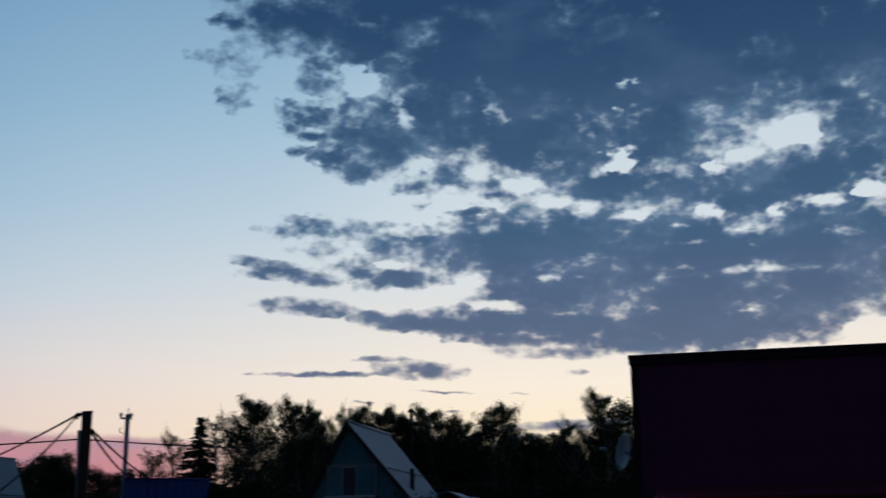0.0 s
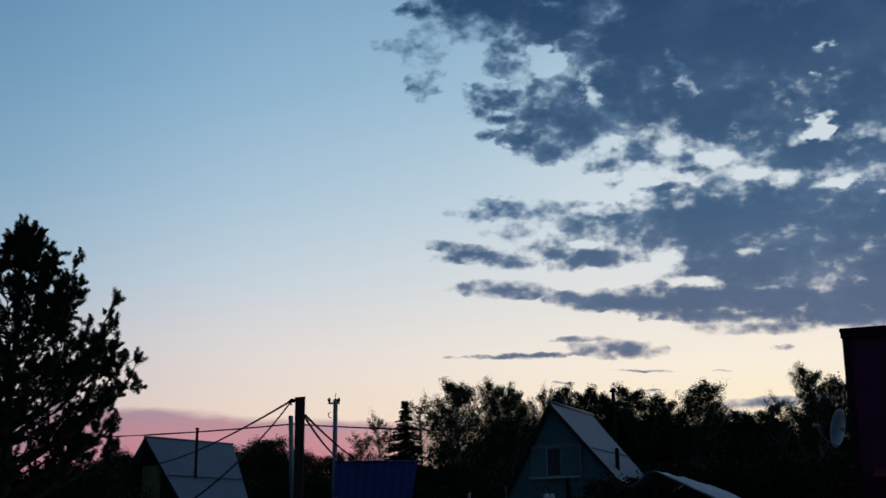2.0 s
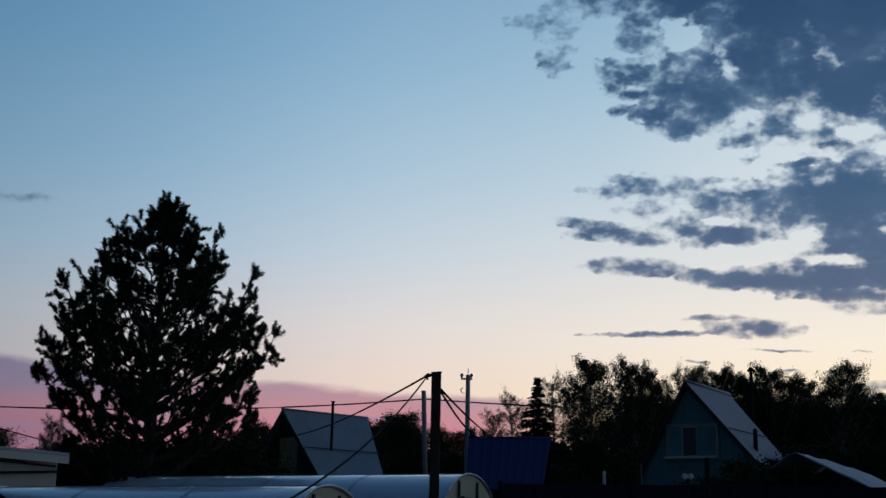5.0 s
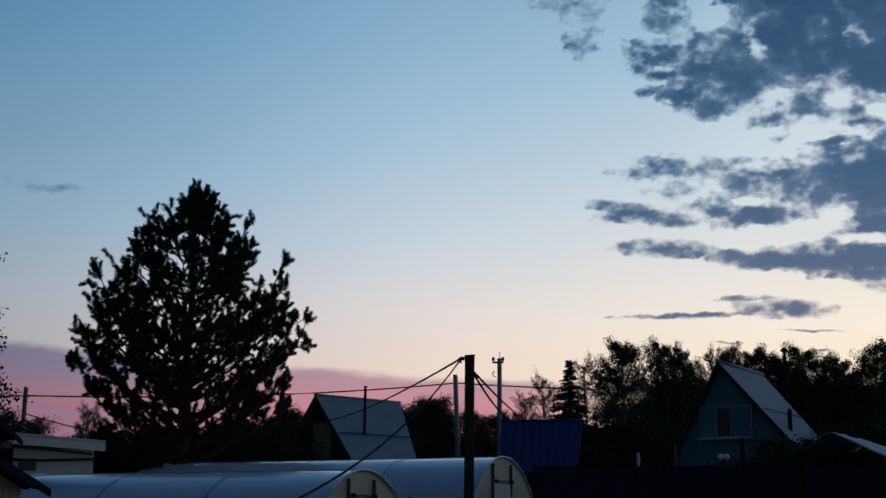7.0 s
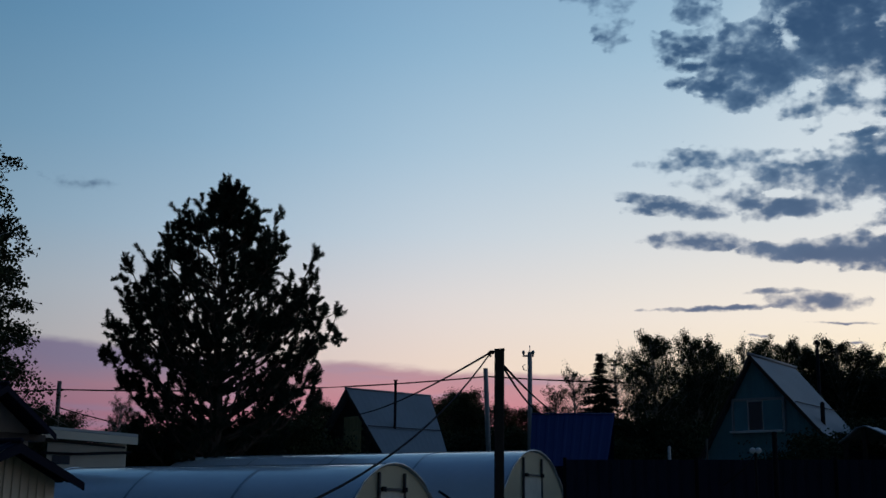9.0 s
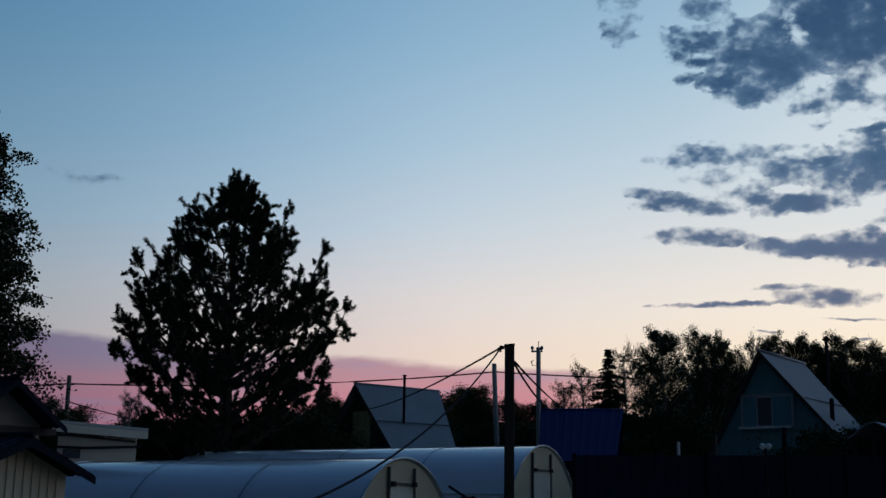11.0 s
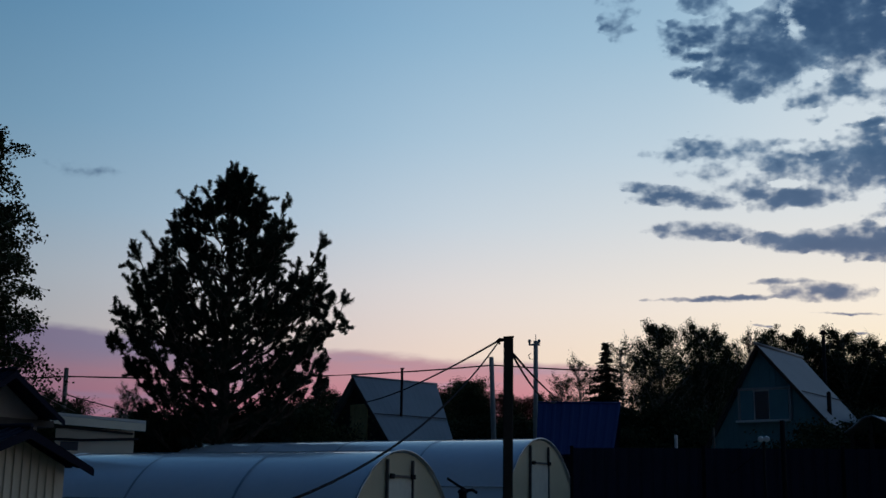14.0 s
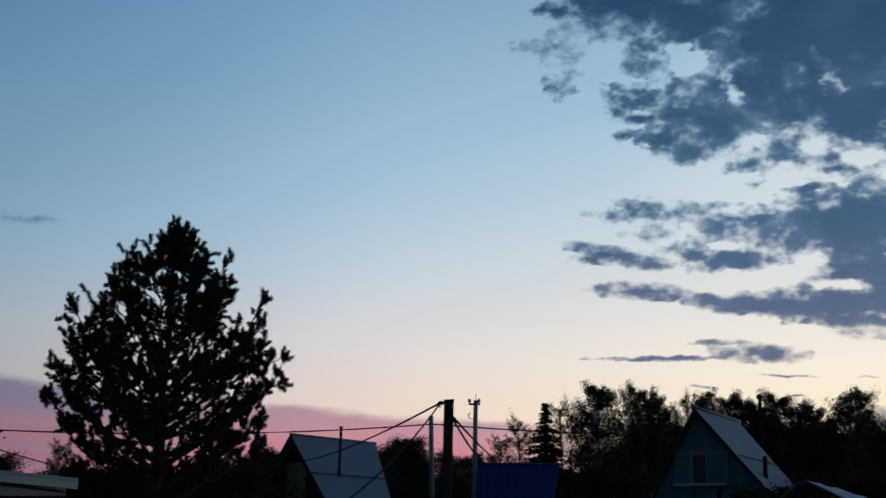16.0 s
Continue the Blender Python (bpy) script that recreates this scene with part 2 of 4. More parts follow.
thick = ramp(elev, 0, 40, ((0, (98, 104, 134)), (10, (84, 101, 130)), (16, (54, 87, 122)), (22, (40, 73, 110)), (26, (33, 64, 101))))
tone = wmix(body, thin, thick)
tone = wmix(wmath("MULTIPLY", wrange(wnoise(0.20, 3.0, 0.5, stretch=2.0, offset=11.0), 0.48, 0.72), 0.2), tone, (84, 112, 145))
sky = wmix(wmath("MULTIPLY", cover, 0.97), sky, tone)
dusk = wnode("ShaderNodeMix", data_type="RGBA", blend_type="MULTIPLY")
plug(dusk, 0, wrange(azim, 16.0, 44.0))
plug(dusk, 6, sky)
dusk.inputs[7].default_value = (0.55, 0.69, 0.77, 1)
sky = dusk.outputs[2]

# the sky dims away from the afterglow towards the night side
aim = Vector((math.sin(radians(20)), math.cos(radians(20)), 0.16)).normalized()
dot = wnode("ShaderNodeVectorMath", operation="DOT_PRODUCT")
plug(dot, 0, coord)
dot.inputs[1].default_value = aim
night = wrange(dot.outputs["Value"], -0.30, 0.80, 0.11, 1.0)
blue = wnode("ShaderNodeMix", data_type="RGBA", blend_type="MULTIPLY")
plug(blue, 0, wrange(dot.outputs["Value"], 0.55, -0.1, smooth=True))
plug(blue, 6, sky)
blue.inputs[7].default_value = (0.62, 0.86, 1.12, 1)
sky = blue.outputs[2]
bg = wnode("ShaderNodeBackground")
plug(bg, 0, sky)
plug(bg, 1, night)
wt.links.new(bg.outputs[0], wnode("ShaderNodeOutputWorld").inputs[0])


# ---- materials ----
def material(name, col, rough=0.8, metal=0.0, vary=0.25, scale=3.0, bump=0.15, fine=40.0, spec=0.3, translucent=0.0, coat=0.0):
    m = bpy.data.materials.new(name)
    m.use_nodes = True
    nt = m.node_tree
    p = nt.nodes["Principled BSDF"]
    tc = nt.nodes.new("ShaderNodeTexCoord")
    n1 = nt.nodes.new("ShaderNodeTexNoise")
    n1.inputs["Scale"].default_value = scale
    n1.inputs["Detail"].default_value = 6
    n2 = nt.nodes.new("ShaderNodeTexNoise")
    n2.inputs["Scale"].default_value = fine
    n2.inputs["Detail"].default_value = 4
    for n in (n1, n2):
        nt.links.new(tc.outputs["Object"], n.inputs[0])
    info = nt.nodes.new("ShaderNodeObjectInfo")
    add = nt.nodes.new("ShaderNodeMath")
    add.operation = "MULTIPLY_ADD"
    nt.links.new(n2.outputs[0], add.inputs[0])
    add.inputs[1].default_value = 0.4
    nt.links.new(n1.outputs[0], add.inputs[2])
    rnd = nt.nodes.new("ShaderNodeMath")
    rnd.operation = "MULTIPLY_ADD"
    nt.links.new(info.outputs["Random"], rnd.inputs[0])
    rnd.inputs[1].default_value = 0.2
    nt.links.new(add.outputs[0], rnd.inputs[2])
    mr = nt.nodes.new("ShaderNodeMapRange")
    nt.links.new(rnd.outputs[0], mr.inputs[0])
    mr.inputs[1].default_value, mr.inputs[2].default_value = 0.4, 1.2
    mr.inputs[3].default_value, mr.inputs[4].default_value = 1 - vary, 1 + vary
    mul = nt.nodes.new("ShaderNodeVectorMath")
    mul.operation = "SCALE"
    mul.inputs[0].default_value = col
    nt.links.new(mr.outputs[0], mul.inputs["Scale"])
    nt.links.new(mul.outputs[0], p.inputs["Base Color"])
    p.inputs["Roughness"].default_value = rough
    p.inputs["Metallic"].default_value = metal
    p.inputs["Specular IOR Level"].default_value = spec
    p.inputs["Coat Weight"].default_value, p.inputs["Coat Roughness"].default_value = coat, 0.12
    if bump:
        b = nt.nodes.new("ShaderNodeBump")
        b.inputs["Strength"].default_value = bump
        b.inputs["Distance"].default_value = 0.01
        nt.links.new(n2.outputs[0], b.inputs["Height"])
        nt.links.new(b.outputs[0], p.inputs["Normal"])
    if translucent:
        t = nt.nodes.new("ShaderNodeBsdfTranslucent")
        nt.links.new(mul.outputs[0], t.inputs[0])
        mix = nt.nodes.new("ShaderNodeMixShader")
        mix.inputs[0].default_value = translucent
        nt.links.new(p.outputs[0], mix.inputs[1])
        nt.links.new(t.outputs[0], mix.inputs[2])
        nt.links.new(mix.outputs[0], nt.nodes["Material Output"].inputs[0])
    return m


GRASS = material("grass", (0.05, 0.07, 0.03), 0.95, vary=0.5, scale=0.4)
BARK = material("bark", (0.09, 0.07, 0.055), 0.95, vary=0.4, scale=6, bump=0.5)
BIRCHBARK = material("birch_bark", (0.35, 0.33, 0.3), 0.85, vary=0.6, scale=5)
NEEDLE = material("needles", (0.030, 0.042, 0.030), 0.9, vary=0.35, scale=1.5, bump=0, spec=0.08)
LEAF = material("leaves", (0.040, 0.052, 0.026), 0.85, vary=0.4, scale=1.2, bump=0, translucent=0.06, spec=0.05)
POLY = material("polycarbonate", (0.84, 0.87, 0.90), 0.20, vary=0.08, scale=0.7, bump=0.03, fine=9, spec=1.0, translucent=0.15, coat=0.6)
POLYEND = material("polycarbonate_end", (0.88, 0.82, 0.66), 0.45, vary=0.12, scale=1.5, bump=0.03, translucent=0.55)
DOORFILM = material("pale_film", (0.82, 0.80, 0.72), 0.5, vary=0.15, scale=3, bump=0.2, fine=12, translucent=0.3)
GALV = material("galvanised_steel", (0.42, 0.43, 0.45), 0.4, 0.8, vary=0.15, scale=8)
DARKWOOD = material("dark_wood", (0.05, 0.04, 0.035), 0.85, vary=0.35, scale=4, bump=0.4)
GREYWOOD = material("weathered_wood", (0.16, 0.14, 0.12), 0.9, vary=0.35, scale=4, bump=0.4)
CONCRETE = material("concrete", (0.34, 0.33, 0.31), 0.9, vary=0.2, scale=3, bump=0.3)
ROOFMETAL = material("grey_roof_sheet", (0.165, 0.20, 0.235), 0.6, 0.1, vary=0.14, scale=1.2, fine=15)
TEAL = material("teal_painted_board", (0.13, 0.30, 0.34), 0.75, vary=0.2, scale=2.0)
TRIM = material("white_trim", (0.62, 0.62, 0.60), 0.6, vary=0.12, scale=3)
YELLOW = material("ochre_board", (0.50, 0.42, 0.20), 0.8, vary=0.25, scale=2.5)
BLUE = material("blue_sheet", (0.006, 0.023, 0.12), 0.7, 0.0, vary=0.15, scale=1.0)
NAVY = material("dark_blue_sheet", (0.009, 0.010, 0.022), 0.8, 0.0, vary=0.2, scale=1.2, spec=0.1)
BEIGE = material("beige_siding", (0.62, 0.54, 0.43), 0.6, vary=0.15, scale=1.6)
CREAM = material("cream_board", (0.84, 0.74, 0.58), 0.65, vary=0.12, scale=2.0)
BROWN = material("brown_board", (0.26, 0.22, 0.19), 0.8, vary=0.25, scale=2.2)
MAROON = material("maroon_siding", (0.20, 0.03, 0.11), 0.6, vary=0.15, scale=1.2)
MAROONTRIM = material("dark_maroon_trim", (0.05, 0.015, 0.03), 0.55, vary=0.15, scale=2)
DISHGREY = material("dish_grey", (0.36, 0.38, 0.40), 0.5, vary=0.08, scale=4)
LAMPWHITE = material("white_enamel", (0.82, 0.82, 0.80), 0.35, vary=0.06, scale=8, bump=0)
FRAMEGREY = material("dull_steel", (0.10, 0.10, 0.105), 0.6, 0.3, vary=0.3, scale=9)
BLACK = material("black_rubber", (0.018, 0.018, 0.022), 0.9, vary=0.2, scale=10, bump=0.05, spec=0.08)
FENCEDARK = material("dark_fence_sheet", (0.016, 0.020, 0.046), 0.7, 0.0, vary=0.3, scale=1.5)
TARP = material("grey_tarpaulin", (0.36, 0.38, 0.40), 0.55, vary=0.3, scale=2.5, bump=0.4, fine=8)
GLASS = bpy.data.materials.new("window_glass")
GLASS.use_nodes = True
gp = GLASS.node_tree.nodes["Principled BSDF"]
gp.inputs["Base Color"].default_value = (0.03, 0.05, 0.075, 1)
gp.inputs["Roughness"].default_value = 0.12


# ---- builders ----
def mesh(name, verts, faces, mat, smooth=False):
    me = bpy.data.meshes.new(name)
    me.from_pydata([tuple(v) for v in verts], [], [tuple(f) for f in faces])
    me.materials.append(mat)
    me.update()
    if smooth:
        me.polygons.foreach_set("use_smooth", [True] * len(me.polygons))
    return me


def thing(name, x, y, z, turn=0.0, label="", category="", group="", kind=""):
    e = new(name)
    e.matrix_world = pose(x, y, z, 0, 0, turn)
    return tagged(e, label, category, group, kind)


def part(name, me, parent, label="", at=None):
    o = new(name, me)
    o.parent = parent
    if at is not None:
        o.matrix_basis = at
    if label:
        o["label"] = label
    return o


def boxes(name, items, mat, bevel=0.006):
    """Bevelled boxes (x0, x1, y0, y1, z0, z1) in one mesh."""
    bm = bmesh.new()
    for x0, x1, y0, y1, z0, z1 in items:
        bmesh.ops.create_cube(bm, size=1, matrix=Matrix.LocRotScale(((x0 + x1) / 2, (y0 + y1) / 2, (z0 + z1) / 2), None, (x1 - x0, y1 - y0, z1 - z0)))
    if bevel:
        bmesh.ops.bevel(bm, geom=list(bm.edges), offset=bevel, segments=1, affect="EDGES")
    return finish(name, bm, mat)


def finish(name, bm, mat, smooth=False):
    me = bpy.data.meshes.new(name)
    bmesh.ops.recalc_face_normals(bm, faces=list(bm.faces))
    bm.to_mesh(me)
    bm.free()
    me.materials.append(mat)
    if smooth:
        me.polygons.foreach_set("use_smooth", [True] * len(me.polygons))
    return me


def slab(name, outline, thick, mat):
    """A flat polygon, given thickness along its normal."""
    bm = bmesh.new()
    f = bm.faces.new([bm.verts.new(p) for p in outline])
    f.normal_update()
    n = f.normal.copy()
    r = bmesh.ops.extrude_face_region(bm, geom=[f])
    bmesh.ops.translate(bm, vec=n * -thick, verts=[v for v in r["geom"] if isinstance(v, bmesh.types.BMVert)])
    return finish(name, bm, mat)


def ribbed(name, a, b, c, d, mat, pitch=0.2, depth=0.02, thick=0.006):
    """Profiled sheet between the corners a-b (along the ribs' spacing) and d-c, ribs running a to d."""
    a, b, c, d = (Vector(p) for p in (a, b, c, d))
    n = (b - a).cross(d - a).normalized()
    count = max(2, round((b - a).length / pitch))
    verts, faces = [], []
    stations = []
    for i in range(count):
        for f, h in ((0.0, 0), (0.55, 0), (0.65, 1), (0.9, 1)):
            stations.append(((i + f) / count, h))
    stations.append((1.0, 0))
    for s in (0, 1):
        for u, h in stations:
            off = n * (h * depth - s * thick)
            verts += [a.lerp(b, u) + off, d.lerp(c, u) + off]
    m = len(stations)
    for s in (0, 1):
        o = s * m * 2
        for i in range(m - 1):
            faces.append((o + 2 * i, o + 2 * i + 2, o + 2 * i + 3, o + 2 * i + 1))
    return mesh(name, verts, faces, mat)


def tube(verts, faces, pts, radii, sides=6):
    base = len(verts)
    pts = [Vector(p) for p in pts]
    for i, p in enumerate(pts):
        t = (pts[min(i + 1, len(pts) - 1)] - pts[max(i - 1, 0)]).normalized()
        u = t.orthogonal().normalized()
        w = t.cross(u)
        for k in range(sides):
            a = 2 * math.pi * k / sides
            verts.append(p + (u * math.cos(a) + w * math.sin(a)) * radii[i])
    for i in range(len(pts) - 1):
        for k in range(sides):
            q = (k + 1) % sides
            faces.append((base + i * sides + k, base + i * sides + q, base + (i + 1) * sides + q, base + (i + 1) * sides + k))
    faces.append(tuple(base + k for k in reversed(range(sides))))
    faces.append(tuple(base + (len(pts) - 1) * sides + k for k in range(sides)))


def pipe(name, pts, radius, mat, sides=8):
    v, f = [], []
    r = radius if isinstance(radius, (list, tuple)) else [radius] * len(pts)
    tube(v, f, pts, r, sides)
    return mesh(name, v, f, mat, True)


def blades(name, roots, ways, lengths, widths, mat, rng, taper=0.35):
    """Many small pointed leaves or needles as four-sided blades."""
    roots, ways = np.asarray(roots, float), np.asarray(ways, float)
    n = len(roots)
    ways /= np.linalg.norm(ways, axis=1)[:, None] + 1e-9
    side = np.cross(ways, rng.normal(size=(n, 3)))
    side /= np.linalg.norm(side, axis=1)[:, None] + 1e-9
    le, wi = np.asarray(lengths)[:, None], np.asarray(widths)[:, None]
    mid = roots + ways * le * 0.5
    v = np.stack([roots, mid + side * wi * 0.5, roots + ways * le, mid - side * wi * 0.5], 1).reshape(-1, 3)
    me = bpy.data.meshes.new(name)
    me.vertices.add(4 * n)
    me.vertices.foreach_set("co", v.ravel())
    me.loops.add(4 * n)
    me.loops.foreach_set("vertex_index", np.arange(4 * n))
    me.polygons.add(n)
    me.polygons.foreach_set("loop_start", np.arange(n) * 4)
    me.materials.append(mat)
    me.update(calc_edges=True)
    return me


# ---- ground ----
def ground():
    v, f, n = [], [], 48
    edges = [-1500, -400, -120] + [-60 + 120 * i / (n - 1) for i in range(n)] + [120, 400, 1500]
    for y in edges:
        for x in edges:
            near = max(abs(x), abs(y)) < 70
            v.append((x, y + 20, (noise.noise((x * 0.2, y * 0.2, 0)) * 0.06 - 0.03) if near else -0.03))
    m = len(edges)
    for j in range(m - 1):
        for i in range(m - 1):
            f.append((j * m + i, j * m + i + 1, (j + 1) * m + i + 1, (j + 1) * m + i))
    tagged(new("ground", mesh("ground", v, f, GRASS, True)), "dark grassy garden ground at dusk", "ground", kind="structure")


ground()


# ---- maroon house with a satellite dish ----
def maroon_house():
    h = thing("maroon_house", 3.40, 20.42, 0, -12.4, "flat-topped house clad in dark maroon siding", "house")
    part("wall", boxes("wall", [(0, 9, 0.0, 6, 0, 5.0)], MAROON), h)
    rows = boxes("siding", [(0.01, 9, -0.014, -0.002, 0.02, 0.345)], MAROON, 0)
    for i in range(15):
        part("siding_board", rows, h, at=pose(0, 0, 0.02 + i * 0.325))
    part("corner_trim", boxes("corner_trim", [(-0.03, 0.09, -0.045, -0.024, 0, 4.99)], MAROONTRIM), h)
    part("roof", boxes("roof", [(-0.06, 9.1, -0.10, 6.1, 5.004, 5.06)], MAROONTRIM), h)
    part("fascia", boxes("fascia", [(-0.05, 9.1, -0.09, -0.03, 4.90, 5.0)], MAROONTRIM), h)
    part("lower_canopy", slab("lower_canopy", [(0.3, -1.1, 2.62), (9, -1.1, 2.62), (9, -0.03, 2.86), (0.3, -0.03, 2.86)], 0.05, material("red_sheet", (0.30, 0.03, 0.05), 0.5)), h,
         "red sheet canopy")


maroon_house()


def satellite_dish():
    d = thing("satellite_dish", 3.17, 20.25, 3.44, -12, "round pale grey satellite dish on the house corner", "satellite dish")
    bm = bmesh.new()
    rings, seg = 7, 32
    grid = []
    for i in range(rings + 1):
        r = 0.31 * i / rings
        grid.append([bm.verts.new((r * math.cos(2 * math.pi * k / seg) * 0.92, -0.05 + 0.75 * r * r, r * math.sin(2 * math.pi * k / seg))) for k in range(seg)])
    for i in range(rings):
        for k in range(seg):
            q = (k + 1) % seg
            bm.faces.new((grid[i][k], grid[i][q], grid[i + 1][q], grid[i + 1][k]))
    bmesh.ops.remove_doubles(bm, verts=bm.verts, dist=0.0005)
    bmesh.ops.solidify(bm, geom=list(bm.faces), thickness=0.006)
    turn = pose(0, 0, 0, -8, 0, -62) @ pose(0, 0, 0, 0, 0, 180)
    part("reflector", finish("reflector", bm, DISHGREY, True), d, at=turn)
    part("feed_arm", pipe("feed_arm", [(0, 0.02, -0.28), (0, 0.2, -0.22), (0, 0.36, -0.03)], 0.011, GALV), d, at=turn)
    part("receiver", pipe("receiver", [(0, 0.42, -0.02), (0, 0.33, -0.01), (0, 0.31, 0)], [0.035, 0.035, 0.02], DISHGREY), d, at=turn)
    part("wall_bracket", pipe("wall_bracket", [(0, -0.06, 0), (0.06, -0.05, -0.02), (0.06, 0.10, -0.1), (0.1, 0.2, -0.1)], 0.02, GALV), d)


satellite_dish()


# ---- post with cables ----
def hang(a, b, sag, n=14):
    a, b = Vector(a), Vector(b)
    return [a.lerp(b, i / n) - Vector((0, 0, sag * 4 * (i / n) * (1 - i / n))) for i in range(n + 1)]


def cable(a, b, sag, r, label):
    tagged(new("cable", pipe("cable", hang(a, b, sag), r, BLACK, 6)), label, "cable", "overhead cables")


def timber_post():
    p = thing("timber_post", -3.88, 13.98, 0, 15.5, "thick dark square timber post carrying cables", "post")
    part("shaft", boxes("shaft", [(-0.058, 0.058, -0.058, 0.058, 0, 3.312)], DARKWOOD, 0.008), p)
    part("cap", slab("cap", [(-0.062, -0.062, 3.325), (0.062, -0.062, 3.335), (0.062, 0.062, 3.335), (-0.062, 0.062, 3.325)], 0.012, DARKWOOD), p)
    part("hook", pipe("hook", [(-0.05, 0, 3.30), (-0.09, 0, 3.30), (-0.12, 0, 3.27), (-0.10, 0, 3.24)], 0.014, BLACK), p)
    part("insulator", pipe("insulator", [(-0.06, -0.02, 3.29), (-0.10, -0.02, 3.29), (-0.14, -0.02, 3.265)], [0.02, 0.026, 0.016], BLACK), p)


timber_post()


# ---- utility poles ----
def utility_pole(x, y, top, r, label, arms=True, lean=0.0, mat=None):
    p = thing("utility_pole", x, y, 0, 10, label, "utility pole", "utility poles along the lane")
    p.matrix_world = pose(x, y, 0, 0, -lean, 10)
    part("pole", pipe("pole", [(0, 0, 0), (0, 0, top * 0.5), (0, 0, top)], [r * 1.25, r * 1.1, r], mat or CONCRETE, 10), p)
    if arms:
        part("crossarm", boxes("crossarm", [(-0.24, 0.14, -0.03, 0.03, top - 0.16, top - 0.10)], GALV), p)
        ins = pipe("insulator", [(0, 0, 0), (0, 0, 0.06), (0, 0, 0.10), (0, 0, 0.15)], [0.02, 0.05, 0.055, 0.03], DISHGREY)
        part("insulator", ins, p, at=pose(-0.21, 0, top - 0.10))
        part("insulator", ins, p, at=pose(0.11, 0, top - 0.10))
        part("antenna_rod", pipe("antenna_rod", [(0, 0, top - 0.02), (0, 0, top + 0.22)], 0.012, GALV), p)
        part("hook", pipe("hook", [(-0.1, 0, top - 0.62), (-0.2, 0, top - 0.60), (-0.24, 0, top - 0.48), (-0.16, 0, top - 0.42)], 0.018, GALV), p)


utility_pole(-10.10, 39.73, 6.80, 0.075, "slim pale concrete utility pole with insulators")
utility_pole(-12.40, 43.20, 6.72, 0.085, "slim concrete utility pole behind the post", False, 2.2)
utility_pole(-23.34, 32.48, 5.36, 0.07, "dark wooden utility pole by the sheds", False, 0.0, GREYWOOD)


# ---- greenhouses ----
def greenhouse(x, y, top, half, length, label, base=0.25):
    """Arched polycarbonate greenhouse: the axis runs along local -x from the front wall at x = 0."""
    g = thing("greenhouse", x, y, 0, -12.7, label, "greenhouse", "arched greenhouses")
    rise = top - base

    def arc(k, n=28, grow=0.0):
        a = math.pi * k / n
        return math.cos(a) * (half + grow), base + math.sin(a) * (rise + grow)

    part("base_frame", boxes("base_frame", [(-length, 0, half - 0.06, half + 0.04, 0, base - 0.004), (-length, 0, -half - 0.04, -half + 0.06, 0, base - 0.004),
                                            (-0.08, 0, -half + 0.07, half - 0.07, 0, base - 0.004)], GREYWOOD), g)
    n = 28
    bays = max(2, round(length / 2.05))
    step = length / bays
    for i in range(bays):
        v, f = [], []
        for s, gr in ((0, 0.0), (1, -0.008)):
            for k in range(n + 1):
                yy, zz = arc(k, n, gr + 0.004 * (i % 2))
                v += [(-i * step + 0.03, yy, zz), (-(i + 1) * step - 0.03, yy, zz)]
        m = 2 * (n + 1)
        for k in range(n):
            f += [(2 * k, 2 * k + 1, 2 * k + 3, 2 * k + 2), (m + 2 * k, m + 2 * k + 2, m + 2 * k + 3, m + 2 * k + 1)]
        part("roof_sheet", mesh("roof_sheet", v, f, POLY, True), g)
    rib = pipe("arch_rib", [(0, *arc(k, n, 0.012)) for k in range(n + 1)], 0.016, GALV, 6)
    inner = pipe("arch_rib", [(0, *arc(k, n, -0.03)) for k in range(n + 1)], 0.016, GALV, 6)
    for i in range(bays + 1):
        part("arch_rib", rib if i in (0, bays) else inner, g, at=pose(-i * step - (0.01 if i else -0.03), 0, 0))
    outline = [(0.0, *arc(k, n, -0.02)) for k in range(n + 1)]
    for xx in (0.0, -length):
        part("end_wall", slab("end_wall", [(xx, b, c) for _, b, c in outline], 0.008, POLYEND), g)
    # flat joint strips over the sheet laps
    strip = []
    for gr in (0.009, 0.006):
        strip += [(dx, *arc(k, n, gr)) for k in range(n + 1) for dx in (-0.022, 0.022)]
    m = 2 * (n + 1)
    sf = [(2 * k, 2 * k + 1, 2 * k + 3, 2 * k + 2) for k in range(n)] + [(m + 2 * k, m + 2 * k + 2, m + 2 * k + 3, m + 2 * k + 1) for k in range(n)]
    lap = mesh("joint_strip", strip, sf, GALV, True)
    for i in range(1, bays):
        part("joint_strip", lap, g, at=pose(-i * step, 0, 0))
    dw, head = half * 0.22, base + rise * 0.80
    side = base + math.sqrt(1 - 0.25 ** 2) * rise - 0.03
    y0, y1 = -dw - 0.08, dw - 0.08
    part("door", boxes("door", [(0.012, 0.03, y0 + 0.03, y1 - 0.03, base, head)], DOORFILM, 0.003), g, "pale film-covered door")
    for yy, inward in ((y0, 1), (y1, -1)):
        part("door_frame", boxes("door_frame", [(0.005, 0.045, yy - 0.016, yy + 0.016, base, side - 0.03)], FRAMEGREY, 0.004), g)
        part("hinge", boxes("hinge", [(0.052, 0.085, yy + inward * 0.05 - 0.045, yy + inward * 0.05 + 0.045, head - 0.01, head + 0.055)], BLACK, 0.004), g)
    part("door_head", boxes("door_head", [(0.032, 0.06, y0 + 0.03, y1 - 0.03, head + 0.004, head + 0.04)], FRAMEGREY, 0.004), g)
    part("door_rail", boxes("door_rail", [(0.032, 0.05, y0 + 0.03, y1 - 0.03, base + rise * 0.38, base + rise * 0.38 + 0.03)], FRAMEGREY, 0.004), g)
